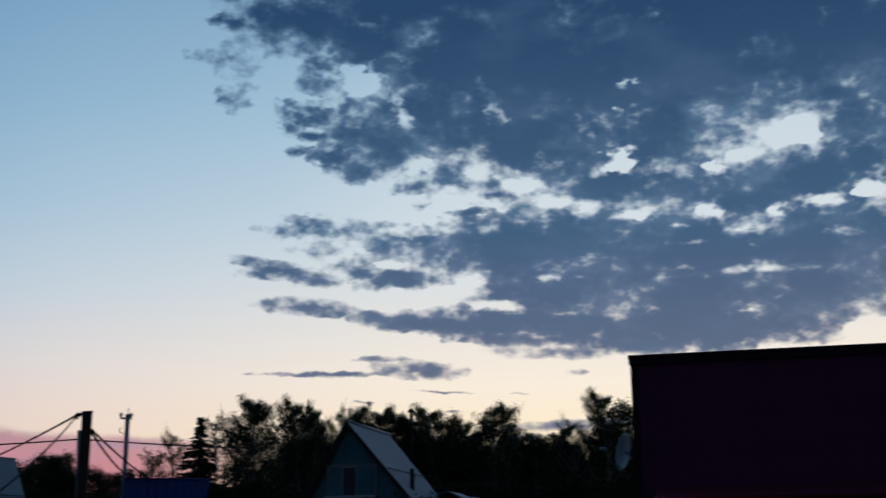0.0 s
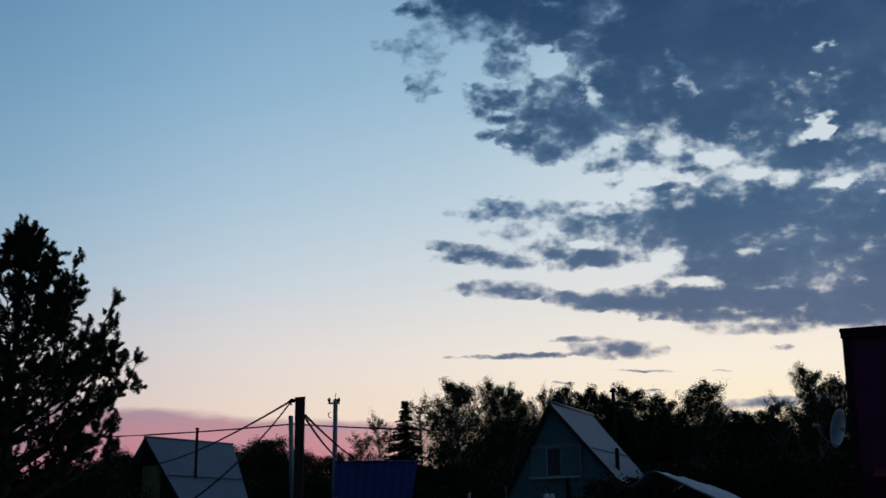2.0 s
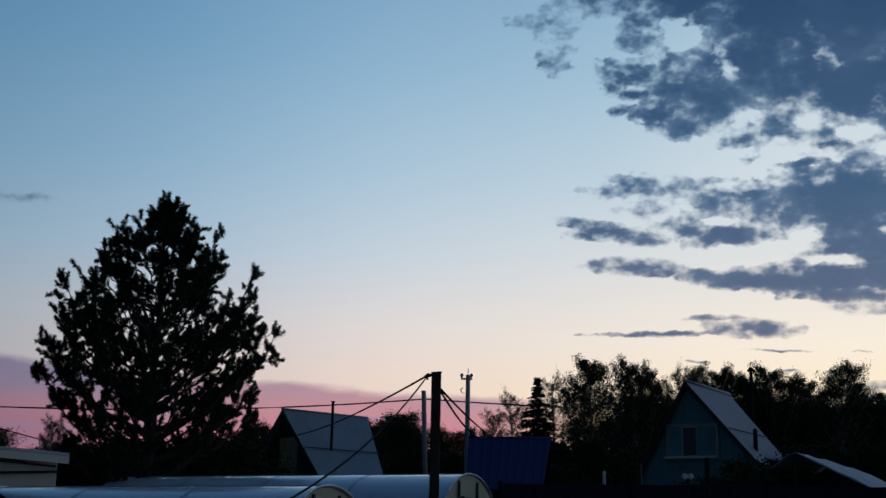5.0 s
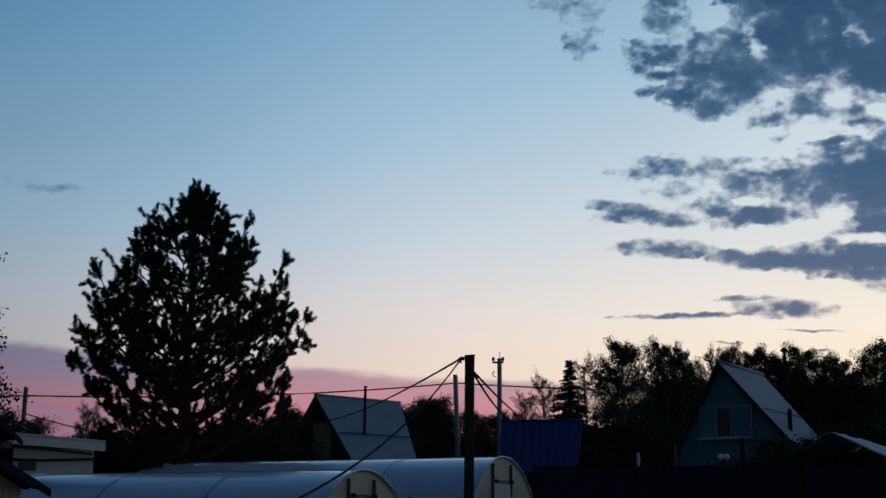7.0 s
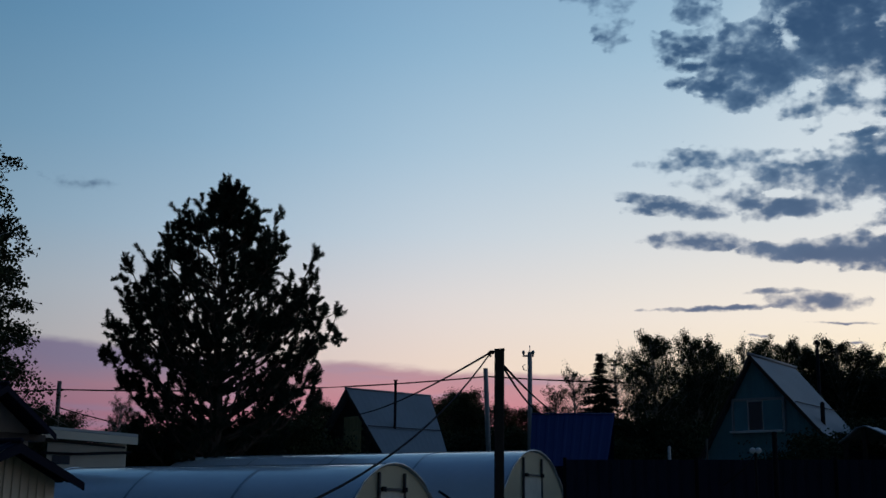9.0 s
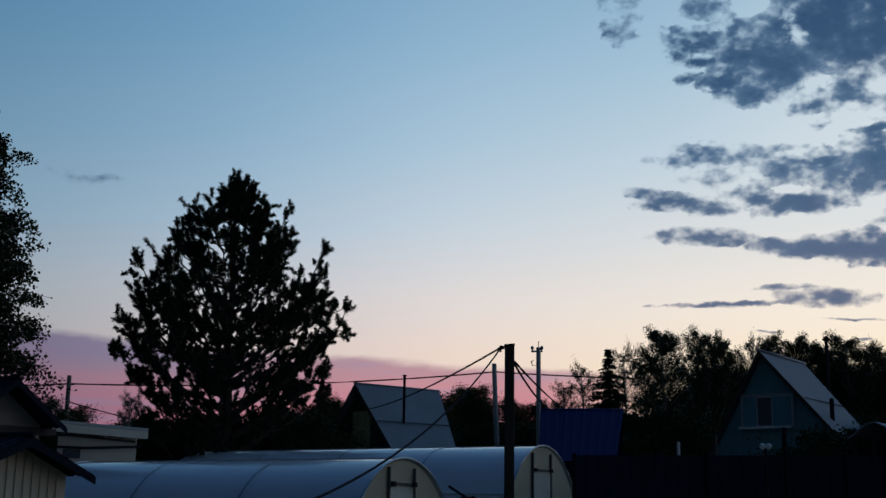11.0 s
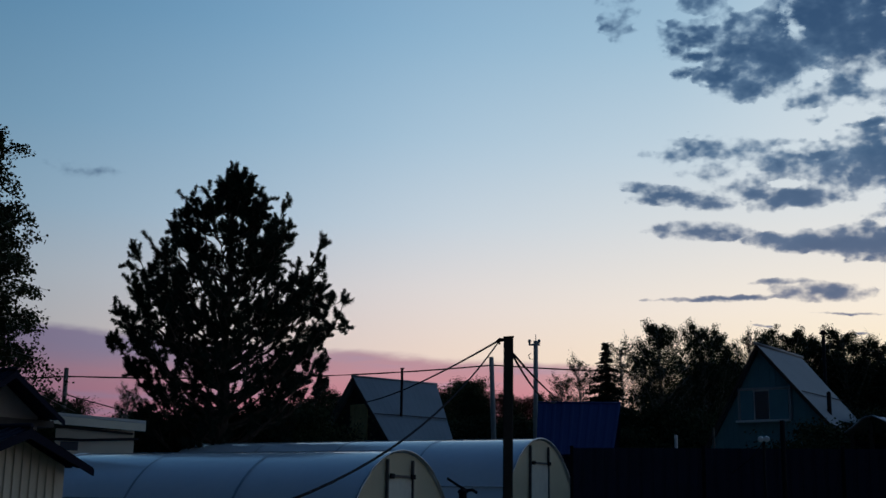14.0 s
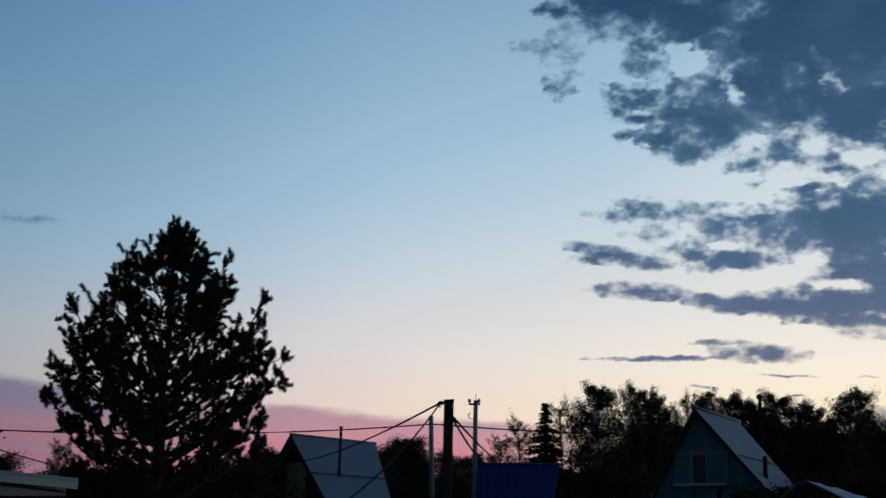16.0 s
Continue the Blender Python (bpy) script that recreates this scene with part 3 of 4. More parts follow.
    for sg in (-1, 1):
        ry, rz = sg * half * 0.79, base + 0.613 * rise
        part("side_rail", pipe("side_rail", [(0.02, ry * 1.012, rz + 0.008), (-length, ry * 1.012, rz + 0.008)], 0.014, GALV, 6), g)
    part("ridge_strip", boxes("ridge_strip", [(-length, 0.03, -0.02, 0.02, top + 0.006, top + 0.016)], GALV, 0.003), g)
    return g


greenhouse(-5.92, 15.93, 2.07, 1.42, 6.1, "arched milky polycarbonate greenhouse with a pale end wall")
greenhouse(-5.58, 22.32, 2.58, 1.66, 8.3, "taller arched polycarbonate greenhouse behind the post")
greenhouse(-11.6, 18.6, 2.06, 1.4, 6.0, "arched polycarbonate greenhouse half hidden by a shed")


# ---- teal gabled house ----
def teal_house():
    """Gable front; local x to the right along the front, y back along the ridge."""
    h = thing("teal_house", -2.23, 30.95, 0, -17, "steep-gabled house with teal board walls and a grey metal roof", "house")
    top, right, rz, left, lz, deep = 5.32, 1.95, 3.10, -1.45, 2.75, 3.0
    slope_r = (top - rz) / right
    ex, ez = 2.35, top - slope_r * 2.35
    part("front_wall", slab("front_wall", [(left, 0.12, 0), (right, 0.12, 0), (right, 0.12, rz - 0.04), (0, 0.12, top - 0.06), (left, 0.12, lz - 0.04)], 0.12, TEAL), h)
    part("side_wall", boxes("side_wall", [(right - 0.12, right, 0.25, deep, 0, rz - 0.08)], TEAL), h)
    part("side_wall", boxes("side_wall", [(left, left + 0.12, 0.25, deep, 0, lz - 0.08)], TEAL), h)
    part("back_wall", slab("back_wall", [(left, deep, 0), (right, deep, 0), (right, deep, rz - 0.04), (0, deep, top - 0.06), (left, deep, lz - 0.04)], 0.1, TEAL), h)
    board = boxes("cladding_board", [(0, 0.135, 0, 0.014, 0, 1)], TEAL, 0.003)
    i = 0
    xx = left + 0.01
    while xx < right - 0.13:
        lim = min(top - slope_r * max(xx + 0.135, 0) - 0.1, top + (top - lz) / -left * min(xx, 0) - 0.1, 9)
        if xx + 0.135 <= 0.02 or xx >= 0:
            part("cladding_board", board, h, at=pose(xx, 0.102 if i % 2 else 0.098, 0) @ Matrix.Diagonal((1, 1, max(lim, 0.5), 1)))
        xx += 0.14
        i += 1
    part("roof_slope", ribbed("roof_slope", (-0.03, -0.10, top + 0.04), (-0.03, deep + 0.15, top + 0.04), (ex, deep - 0.42, ez + 0.04), (ex, -0.10, ez + 0.04), ROOFMETAL, 0.25, -0.003), h,
         "grey profiled metal roof slope")
    part("roof_slope", ribbed("roof_slope", (-0.02, -0.1, top + 0.03), (-0.02, deep + 0.15, top + 0.03), (left - 0.25, deep + 0.15, lz - 0.4), (left - 0.25, -0.10, lz - 0.4), ROOFMETAL, 0.25, 0.02), h)
    part("bargeboard", slab("bargeboard", [(0, -0.115, top + 0.03), (ex, -0.115, ez + 0.03), (ex, -0.115, ez - 0.09), (0, -0.115, top - 0.10)], -0.03, DARKWOOD), h)
    part("bargeboard", slab("bargeboard", [(0, -0.115, top + 0.03), (left - 0.25, -0.115, lz - 0.40), (left - 0.25, -0.115, lz - 0.52), (0, -0.115, top - 0.10)], -0.03, DARKWOOD), h)
    part("ridge_cap", pipe("ridge_cap", [(-0.01, -0.14, top + 0.05), (-0.01, deep + 0.18, top + 0.05)], 0.045, ROOFMETAL), h)
    part("seam_strip", boxes("seam_strip", [(0, 0.03, -0.1, deep - 0.05, 0, 0.02)], DARKWOOD), h, at=Matrix.Translation((1.08, 0, top - slope_r * 1.08 + 0.06)))
    wx0, wx1, wz0, wz1 = -0.53, 0.72, 3.50, 4.25
    w = part("window", boxes("window", [(wx0, wx1, 0.05, 0.09, wz0, wz1)], TRIM), h, "white framed window with teal shutters")
    fr = [(wx0 - 0.05, wx1 + 0.05, 0.02, 0.09, wz1, wz1 + 0.05), (wx0 - 0.05, wx0, 0.02, 0.09, wz0, wz1), (wx1, wx1 + 0.05, 0.02, 0.09, wz0, wz1)]
    part("window_frame", boxes("window_frame", fr, DISHGREY), w)
    part("window_sill", boxes("window_sill", [(wx0 - 0.07, wx1 + 0.02, -0.10, 0.09, wz0 - 0.05, wz0 + 0.004)], LAMPWHITE), w)
    part("pane", boxes("pane", [(-0.14, 0.20, 0.036, 0.048, wz0 + 0.03, wz1 - 0.04)], GLASS), w)
    part("mullion", boxes("mullion", [(-0.17, -0.14, 0.02, 0.048, wz0, wz1)], TRIM), w)
    part("shutter", boxes("shutter", [(wx0 + 0.02, -0.18, 0.025, 0.048, wz0 + 0.02, wz1 - 0.02)], TEAL), w)
    part("shutter", boxes("shutter", [(0.23, wx1 - 0.02, 0.025, 0.048, wz0 + 0.02, wz1 - 0.02)], TEAL), w)
    part("stove_pipe", pipe("stove_pipe", [(1.47, 0.7, top - slope_r * 1.47 - 0.1), (1.47, 0.7, 4.16), (1.47, 0.7, 4.20)], [0.055, 0.055, 0.02], BLACK), h)


teal_house()


def chimney_pipe():
    c = thing("chimney_pipe", -0.83, 38.0, 0, 0, "tall thin metal flue pipe with a cap", "flue")
    part("flue", pipe("flue", [(0, 0, 0), (0, 0, 6.5)], 0.05, BLACK), c)
    part("cowl", pipe("cowl", [(0, 0, 6.52), (0, 0, 6.56), (0, 0, 6.66)], [0.11, 0.12, 0.03], BLACK), c)


chimney_pipe()


# ---- grey-roofed house ----
def grey_house():
    h = thing("grey_roof_house", -12.32, 29.54, 0, -32, "small gabled house with a steep grey metal roof", "house")
    top, w, low, deep = 4.57, 1.66, 2.84, 2.6
    k = (top - low) / w
    gable = [(-w, 0.1, 0), (w - 0.15, 0.1, 0), (w - 0.15, 0.1, low + 0.1), (0, 0.1, top - 0.05), (-w, 0.1, low)]
    part("front_wall", slab("front_wall", gable, 0.1, DARKWOOD), h)
    part("back_wall", slab("back_wall", [(x, deep - 0.72, z) for x, _, z in gable], 0.1, DARKWOOD), h)
    for sx in (-w, w - 0.25):
        part("side_wall", boxes("side_wall", [(sx, sx + 0.1, 0.2, deep - 0.83, 0, low - 0.05)], DARKWOOD), h)
    for i in range(5):
        part("ochre_board", boxes("ochre_board", [(-0.33 + i * 0.155, -0.18 + i * 0.155, 0.07, 0.096, 0.1, 3.88)], YELLOW, 0.004), h)
    part("roof_slope", ribbed("roof_slope", (-0.02, -0.12, top + 0.03), (-0.02, deep + 0.1, top + 0.03), (w, deep - 0.62, low + 0.03), (w, -0.12, low + 0.03), ROOFMETAL, 0.22, -0.002), h)
    part("roof_slope", ribbed("roof_slope", (-0.03, -0.12, top + 0.02), (-0.03, deep + 0.1, top + 0.02), (-w, deep + 0.1, low + 0.02), (-w, -0.12, low + 0.02), ROOFMETAL, 0.22, 0.015), h)
    part("ridge_cap", pipe("ridge_cap", [(-0.01, -0.14, top + 0.03), (-0.01, deep + 0.12, top + 0.03)], 0.03, ROOFMETAL), h)
    part("bargeboard", slab("bargeboard", [(0, -0.13, top + 0.02), (w, -0.13, low + 0.02), (w, -0.13, low - 0.10), (0, -0.13, top - 0.11)], -0.025, DARKWOOD), h)
    part("seam_strip", boxes("seam_strip", [(0, 0.035, -0.12, deep - 0.34, 0, 0.02)], DARKWOOD), h, at=Matrix.Translation((1.0, 0, top - k + 0.05)))
    part("stove_pipe", pipe("stove_pipe", [(0.98, 0.75, top - k * 0.98 - 0.1), (0.98, 0.75, 4.76), (0.98, 0.75, 4.81)], [0.035, 0.035, 0.06], BLACK), h)


grey_house()


# ---- blue-roofed shed ----
def blue_shed():
    s = thing("blue_shed", -7.29, 29.1, 0, 12, "shed with a bright blue profiled metal roof", "shed")
    part("roof_slope", ribbed("roof_slope", (-0.05, -1.2, 2.55), (1.72, -1.2, 2.55), (1.95, 0.1, 3.82), (-0.05, 0.1, 3.82), BLUE, 0.2, 0.008), s, "blue profiled sheet")
    part("ridge_cap", pipe("ridge_cap", [(-0.05, 0.12, 3.84), (1.95, 0.12, 3.84)], 0.03, BLUE), s)
    part("roof_slope", ribbed("roof_slope", (-0.05, 0.14, 3.82), (1.94, 0.14, 3.82), (1.94, 1.4, 2.6), (-0.05, 1.4, 2.6), BLUE, 0.2, 0.02), s)
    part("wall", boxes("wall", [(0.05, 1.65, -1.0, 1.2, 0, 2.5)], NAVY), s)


blue_shed()


# ---- sheds ----
def gable_shed(x, y, top, half, drop, length, wall, roof, label, ribs=True, o=0.35):
    """Gable end at local x = 0 facing +x, ridge along -x."""
    s = thing("shed", x, y, 0, -12.7, label, "shed", "garden sheds")
    k = drop / half
    e = half - 0.16
    gable = [(0, -e, 0), (0, e, 0), (0, e, top - k * e - 0.05), (0, 0, top - 0.05), (0, -e, top - k * e - 0.05)]
    part("gable_wall", slab("gable_wall", gable, 0.08, wall), s)
    for sy in (-e, e - 0.08):
        part("side_wall", boxes("side_wall", [(-length, -0.09, sy, sy + 0.08, 0, top - k * e - 0.06)], wall), s)
    if ribs:
        rib = boxes("siding_rib", [(0.002, 0.022, -0.02, 0.02, 0, 1)], wall, 0.006)
        n = int(2 * e / 0.13)
        for i in range(n):
            yy = -e + 0.07 + i * 0.13
            part("siding_rib", rib, s, at=pose(0, yy, 0) @ Matrix.Diagonal((1, 1, top - k * abs(yy) - 0.08, 1)))
    part("roof_slope", ribbed("roof_slope", (o, 0, top), (-length, 0, top), (-length, -half, top - drop), (o, -half, top - drop), roof, 0.2, 0.02), s)
    part("roof_slope", ribbed("roof_slope", (o, 0, top), (-length, 0, top), (-length, half, top - drop), (o, half, top - drop), roof, 0.2, -0.02), s)
    part("ridge_cap", pipe("ridge_cap", [(o + 0.02, 0, top + 0.02), (-length, 0, top + 0.02)], 0.035, roof), s)
    for sg in (-1, 1):
        part("bargeboard", slab("bargeboard", [(o, 0, top - 0.01), (o, sg * half, top - drop - 0.01), (o, sg * half, top - drop - 0.10), (o, 0, top - 0.13)], 0.02 * sg, NAVY), s)
    return s


gable_shed(-9.86, 12.72, 2.20, 1.05, 0.45, 5, BEIGE, NAVY, "small shed with pale ribbed siding and dark blue roof")
big = gable_shed(-13.82, 17.30, 3.46, 1.12, 0.76, 4, BROWN, NAVY, "taller beige outbuilding with a dark gabled roof", False, 0.5)
part("string_course", boxes("string_course", [(-4, 0.10, -1.0, 1.25, 2.58, 2.70)], DARKWOOD), big)


def flat_shed():
    s = thing("flat_roof_shed", -14.1, 19.45, 0.12, 33, "low beige shed with a flat white-edged roof", "shed")
    part("wall", boxes("wall", [(0.0, 1.42, 0, 2.4, 0, 2.52)], BEIGE), s)
    part("roof", slab("roof", [(-0.1, -0.12, 2.81), (1.62, -0.12, 2.70), (1.62, 2.5, 2.75), (-0.1, 2.5, 2.86)], 0.05, TRIM), s, "white-edged flat roof")
    part("fascia", slab("fascia", [(-0.1, -0.125, 2.75), (1.62, -0.125, 2.64), (1.62, -0.125, 2.50), (-0.1, -0.125, 2.60)], 0.03, CREAM), s)
    part("lintel", slab("lintel", [(-0.1, -0.03, 2.58), (1.4, -0.03, 2.47), (1.4, -0.03, 2.43), (-0.1, -0.03, 2.54)], 0.03, DARKWOOD), s)
    part("gutter", pipe("gutter", [(-0.1, -0.07, 2.32), (0.5, -0.07, 2.31), (1.5, -0.07, 2.36)], 0.025, BLACK), s)
    part("window", boxes("window", [(0.1, 0.42, -0.02, -0.004, 2.12, 2.28)], GLASS), s)


flat_shed()


# ---- dark fence ----
def fence():
    a, b = Vector((-4.7, 21.0, 0)), Vector((4.2, 21.6, 0))
    way = (b - a).normalized()
    f = thing("fence", a.x, a.y, 0, math.degrees(math.atan2(way.y, way.x)), "dark sheet-metal garden fence", "fence")
    n = 4
    L = (b - a).length / n
    sheet = ribbed("fence_sheet", (0.03, 0, 0.1), (L - 0.03, 0, 0.1), (L - 0.03, 0, 2.36), (0.03, 0, 2.36), FENCEDARK, 0.2, -0.02)
    post = boxes("post", [(-0.03, 0.03, 0.03, 0.09, 0, 2.40)], BLACK)
    for i in range(n):
        part("fence_sheet", sheet, f, at=pose(i * L, 0, 0))
        part("post", post, f, at=pose(i * L, 0, 0))
    part("post", post, f, at=pose(n * L, 0, 0))


fence()


def twin_lamp():
    l = thing("twin_floodlight", -1.12, 16.0, 0, 4, "twin-headed floodlight with pale round reflectors on a pole", "lamp")
    part("pole", pipe("pole", [(0, 0.05, 0), (0, 0.05, 2.2)], 0.018, BLACK), l)
    part("stay", pipe("stay", [(0, 0.05, 2.2), (-0.15, 0, 2.0), (-0.4, -0.1, 1.8)], 0.008, BLACK), l)
    for s in (-1, 1):
        part("reflector", pipe("reflector", [(s * 0.036, 0.06, 2.21), (s * 0.036, 0.0, 2.225), (s * 0.036, -0.02, 2.23), (s * 0.036, -0.025, 2.23)], [0.018, 0.034, 0.039, 0.025], LAMPWHITE, 14), l)


twin_lamp()


def short_post(x, y, z, r, label, mat):
    p = thing("stake", x, y, 0, 0, label, "stake", "garden stakes")
    part("shaft", pipe("shaft", [(0, 0, 0), (0, 0, z - 0.02), (0, 0, z)], [r, r, r * 0.7], mat), p)


short_post(-1.0, 18.0, 2.60, 0.036, "dark round stake above the fence", BLACK)
short_post(-3.25, 23.5, 2.72, 0.03, "pale thin garden stake", TRIM)
short_post(-2.55, 23.5, 2.85, 0.02, "thin weathered garden stake", GREYWOOD)


def tarp_shelter():
    s = thing("tarpaulin_shelter", 0.25, 26.0, 0, -18, "low shelter covered with a sagging grey tarpaulin", "shelter")
    n, m = 14, 10
    v, f = [], []
    for j in range(m + 1):
        for i in range(n + 1):
            u = i / n
            x = -0.5 + u * 2.6
            ridge = 3.28 - (abs(x) * (0.5 if x > 0 else 0.75)) - 0.05 * math.sin(u * 9) * (j / m)
            v.append((x, j * 0.28 - 0.1, ridge + 0.05 * noise.noise((x * 3, j * 0.9, 1))))
    for j in range(m):
        for i in range(n):
            a = j * (n + 1) + i
            f.append((a, a + 1, a + n + 2, a + n + 1))
    o = part("tarpaulin", mesh("tarpaulin", v, f, TARP, True), s)
    mod = o.modifiers.new("thickness", "SOLIDIFY")
    mod.thickness = 0.02
    part("frame", boxes("frame", [(-0.42, -0.34, 0, 0.08, 0, 2.9), (-0.04, 0.04, 0, 0.08, 0, 3.2), (1.7, 1.78, 0, 0.08, 0, 2.32), (-0.4, 1.75, 0.09, 0.15, 2.1, 2.18)], DARKWOOD), s)
    part("side_sheet", ribbed("side_sheet", (-0.4, 0.2, 0), (1.8, 0.2, 0), (1.8, 0.2, 2.28), (-0.4, 0.2, 2.8), NAVY, 0.2, -0.015), s)


tarp_shelter()


def garden_pump():
    p = thing("garden_pump", -4.72, 14.9, 0, 17, "black manual garden water pump with raised handle", "pump")
    part("pump_body", pipe("pump_body", [(0, 0, 0), (0, 0, 1.50), (0, 0, 1.52), (0, 0, 1.56)], [0.05, 0.05, 0.07, 0.04], BLACK), p)
    part("handle", pipe("handle", [(0.05, 0, 1.54), (-0.06, 0, 1.60), (-0.20, 0, 1.69)], 0.016, BLACK), p)
    part("spout", pipe("spout", [(0, 0, 1.53), (0.12, 0, 1.55), (0.18, 0, 1.51)], 0.02, BLACK), p)


garden_pump()


# ---- overhead cables ----
cable((-4.0, 13.95, 3.28), (-11.9, 29.2, 3.90), 0.10, 0.013, "thin black cable from the post to the grey-roofed house")
cable((-4.0, 13.95, 3.26), (-3.47, 7.17, 1.35), 0.24, 0.010, "thick black cable sagging from the post")
cable((-3.835, 14.04, 3.13), (-6.79, 29.3, 3.86), 0.05, 0.014, "black cable from the post to the blue-roofed shed")
cable((-3.835, 14.04, 3.10), (-6.88, 29.1, 3.83), 0.19, 0.014, "black cable from the post to the blue-roofed shed")
cable((-23.34, 32.48, 5.10), (-12.62, 43.2, 6.42), 0.22, 0.025, "black power line between two poles")
cable((-12.62, 43.2, 6.42), (0.5, 47.0, 6.4), 0.2, 0.025, "black power line running into the trees")
cable((-23.34, 32.48, 5.10), (-30, 30.0, 5.0), 0.1, 0.022, "black power line leaving the grey pole")
cable((-23.34, 32.48, 4.55), (-20.5, 38.0, 3.7), 0.1, 0.02, "thin black service cable")


# ---- trees ----
def pine(x, y):
    """Upswept limbs that carry bunches of brush-like tufts; wider to the lane's side below, with a second leader."""
    rng = np.random.default_rng(5)
    t = thing("pine_tree", x, y, 0, 0, "broad dark pine with upswept clumps of needles", "tree")
    heights = (2.4, 3.5, 4.2, 4.7, 5.2, 5.7, 6.1, 6.5, 6.9, 7.4, 7.8, 8.2, 8.6, 9.1)
    west = (1.7, 2.0, 2.0, 2.2, 2.5, 2.5, 2.4, 2.3, 2.0, 1.65, 1.45, 0.75, 0.35, 0.08)
    east = (1.7, 1.9, 2.2, 2.2, 2.3, 2.45, 2.25, 2.1, 1.6, 1.4, 1.25, 0.75, 0.38, 0.08)
    right = math.atan2(0.48, 0.877)
    v, f = [], []
    trunk = [(0.03 * math.sin(i * 1.3), 0.03 * math.cos(i), 9.2 * i / 16) for i in range(17)]
    tube(v, f, trunk, [0.15 * (1 - i / 17) ** 0.8 + 0.012 for i in range(17)], 8)
    tips, ways = [], []

    def tuft(p, way):
        tips.append(p)
        ways.append(way.normalized())

    def bunch(p, way, n):
        """A few tufts fanning out of one shoot."""
        tuft(p, way + Vector((0, 0, 0.5)))
        for _ in range(n):
            w = way.normalized() * rng.uniform(0.2, 0.9) + Vector(rng.normal(0, 0.6, 3)) + Vector((0, 0, 0.45))
            q = p - way.normalized() * rng.uniform(0.0, 0.25)
            e = q + w.normalized() * rng.uniform(0.12, 0.26)
            tube(v, f, [q, e], [0.009, 0.006], 4)
            tuft(e, w)

    def limb(z0, ang, r, z1, th, start=0.4):
        out = Vector((math.cos(ang), math.sin(ang), 0))
        a, c = Vector((0, 0, z0)), out * r + Vector((0, 0, z1))
        b = out * r * 0.66 + Vector((0, 0, z0 + (z1 - z0) * 0.36))
        pts = [a.lerp(b, s).lerp(b.lerp(c, s), s) for s in [i / 9 for i in range(10)]]
        pts = [p + Vector(rng.normal(0, 0.03, 3)) * (i > 0) for i, p in enumerate(pts)]
        tube(v, f, pts, [th * (1 - i / 11) for i in range(10)], 5)
        side = out.cross(Vector((0, 0, 1)))
        bunch(pts[-1], pts[-1] - pts[-2], 3)
        count = max(3, round(3.4 * r + 1.4))
        for k in range(count):
            u = start + (0.97 - start) * (k + rng.random()) / count
            q = u * 9
            base = pts[int(q)].lerp(pts[min(9, int(q) + 1)], q - int(q))
            sd = side * (1 if k % 2 else -1) * rng.uniform(0.35, 1) + out * rng.uniform(0.1, 0.6) + Vector((0, 0, rng.uniform(-0.05, 0.9)))
            end = base + sd.normalized() * rng.uniform(0.25, 0.6) * (0.55 + 0.45 * r / 2.7) + Vector((0, 0, 0.06))
            tube(v, f, [base, base.lerp(end, 0.5) - Vector((0, 0, 0.03)), end], [0.016, 0.012, 0.008], 4)
            bunch(end, end - base, int(rng.integers(1, 5)))

    n = 124
    for i in range(n):
        z1 = 2.1 + 6.75 * (i / (n - 1)) ** 0.98
        if z1 < 4.5 and i % 2:
            continue
        ang = i * 2.399 + rng.normal(0, 0.25)
        lean = math.cos(ang - right)
        reach = float(np.interp(z1, heights, east if lean > 0 else west))
        r = reach * (rng.uniform(0.8, 1.0) if i % 3 else rng.uniform(0.45, 0.7))
        limb(max(1.3, z1 - 0.35 - 0.62 * r), ang, r, z1 + rng.normal(0, 0.06), 0.022 + 0.012 * r)
    # the limbs that stand out of the outline: second leader, side tips, long low arms
    for z0, ang, r, z1 in ((5.4, 3.14, 1.0, 8.32), (5.6, 3.5, 0.75, 7.95), (5.5, 2.8, 1.25, 8.0), (6.2, 0.0, 1.18, 8.25), (6.0, 0.3, 1.3, 7.75),
                           (4.3, 0.0, 2.1, 7.35), (4.2, 0.15, 2.25, 6.35), (3.6, -0.1, 2.65, 5.65), (4.0, 3.14, 2.1, 6.85),
                           (3.8, 3.0, 2.2, 6.2), (3.3, 3.14, 2.38, 5.6), (2.9, 3.14, 2.55, 5.0), (4.0, 0.1, 2.4, 6.0), (4.4, -0.2, 2.15, 6.75), (2.5, 3.14, 2.1, 4.2), (3.0, 0.1, 2.3, 4.6), (2.6, -0.1, 2.3, 4.1)):
        limb(z0, right + ang, r, z1, 0.055, 0.45)
    for z in np.arange(7.6, 9.22, 0.055):
        w = 0.02 + 0.15 * (9.25 - z)
        tuft(Vector((rng.normal(0, w), rng.normal(0, w), z)), Vector((rng.normal(0, 0.25), rng.normal(0, 0.25), 1)))
    part("trunk", mesh("trunk", v, f, BARK, True), t)
    tips, ways = np.array([tuple(p) for p in tips]), np.array([tuple(p) for p in ways])
    k = 120
    size = np.repeat(rng.uniform(0.6, 0.98, len(tips)), k)[:, None]
    along = rng.uniform(-0.16, 0.10, (len(tips) * k, 1))
    roots = np.repeat(tips, k, 0) + np.repeat(ways, k, 0) * along * size + rng.normal(0, 0.006, (len(tips) * k, 3))
    dirs = np.repeat(ways, k, 0) * 0.75 + rng.normal(0, 0.55, (len(tips) * k, 3))
    part("crown", blades("crown", roots, dirs, rng.uniform(0.09, 0.135, len(roots)) * size[:, 0], rng.uniform(0.013, 0.019, len(roots)), NEEDLE, rng), t)


pine(-13.72, 25.06)


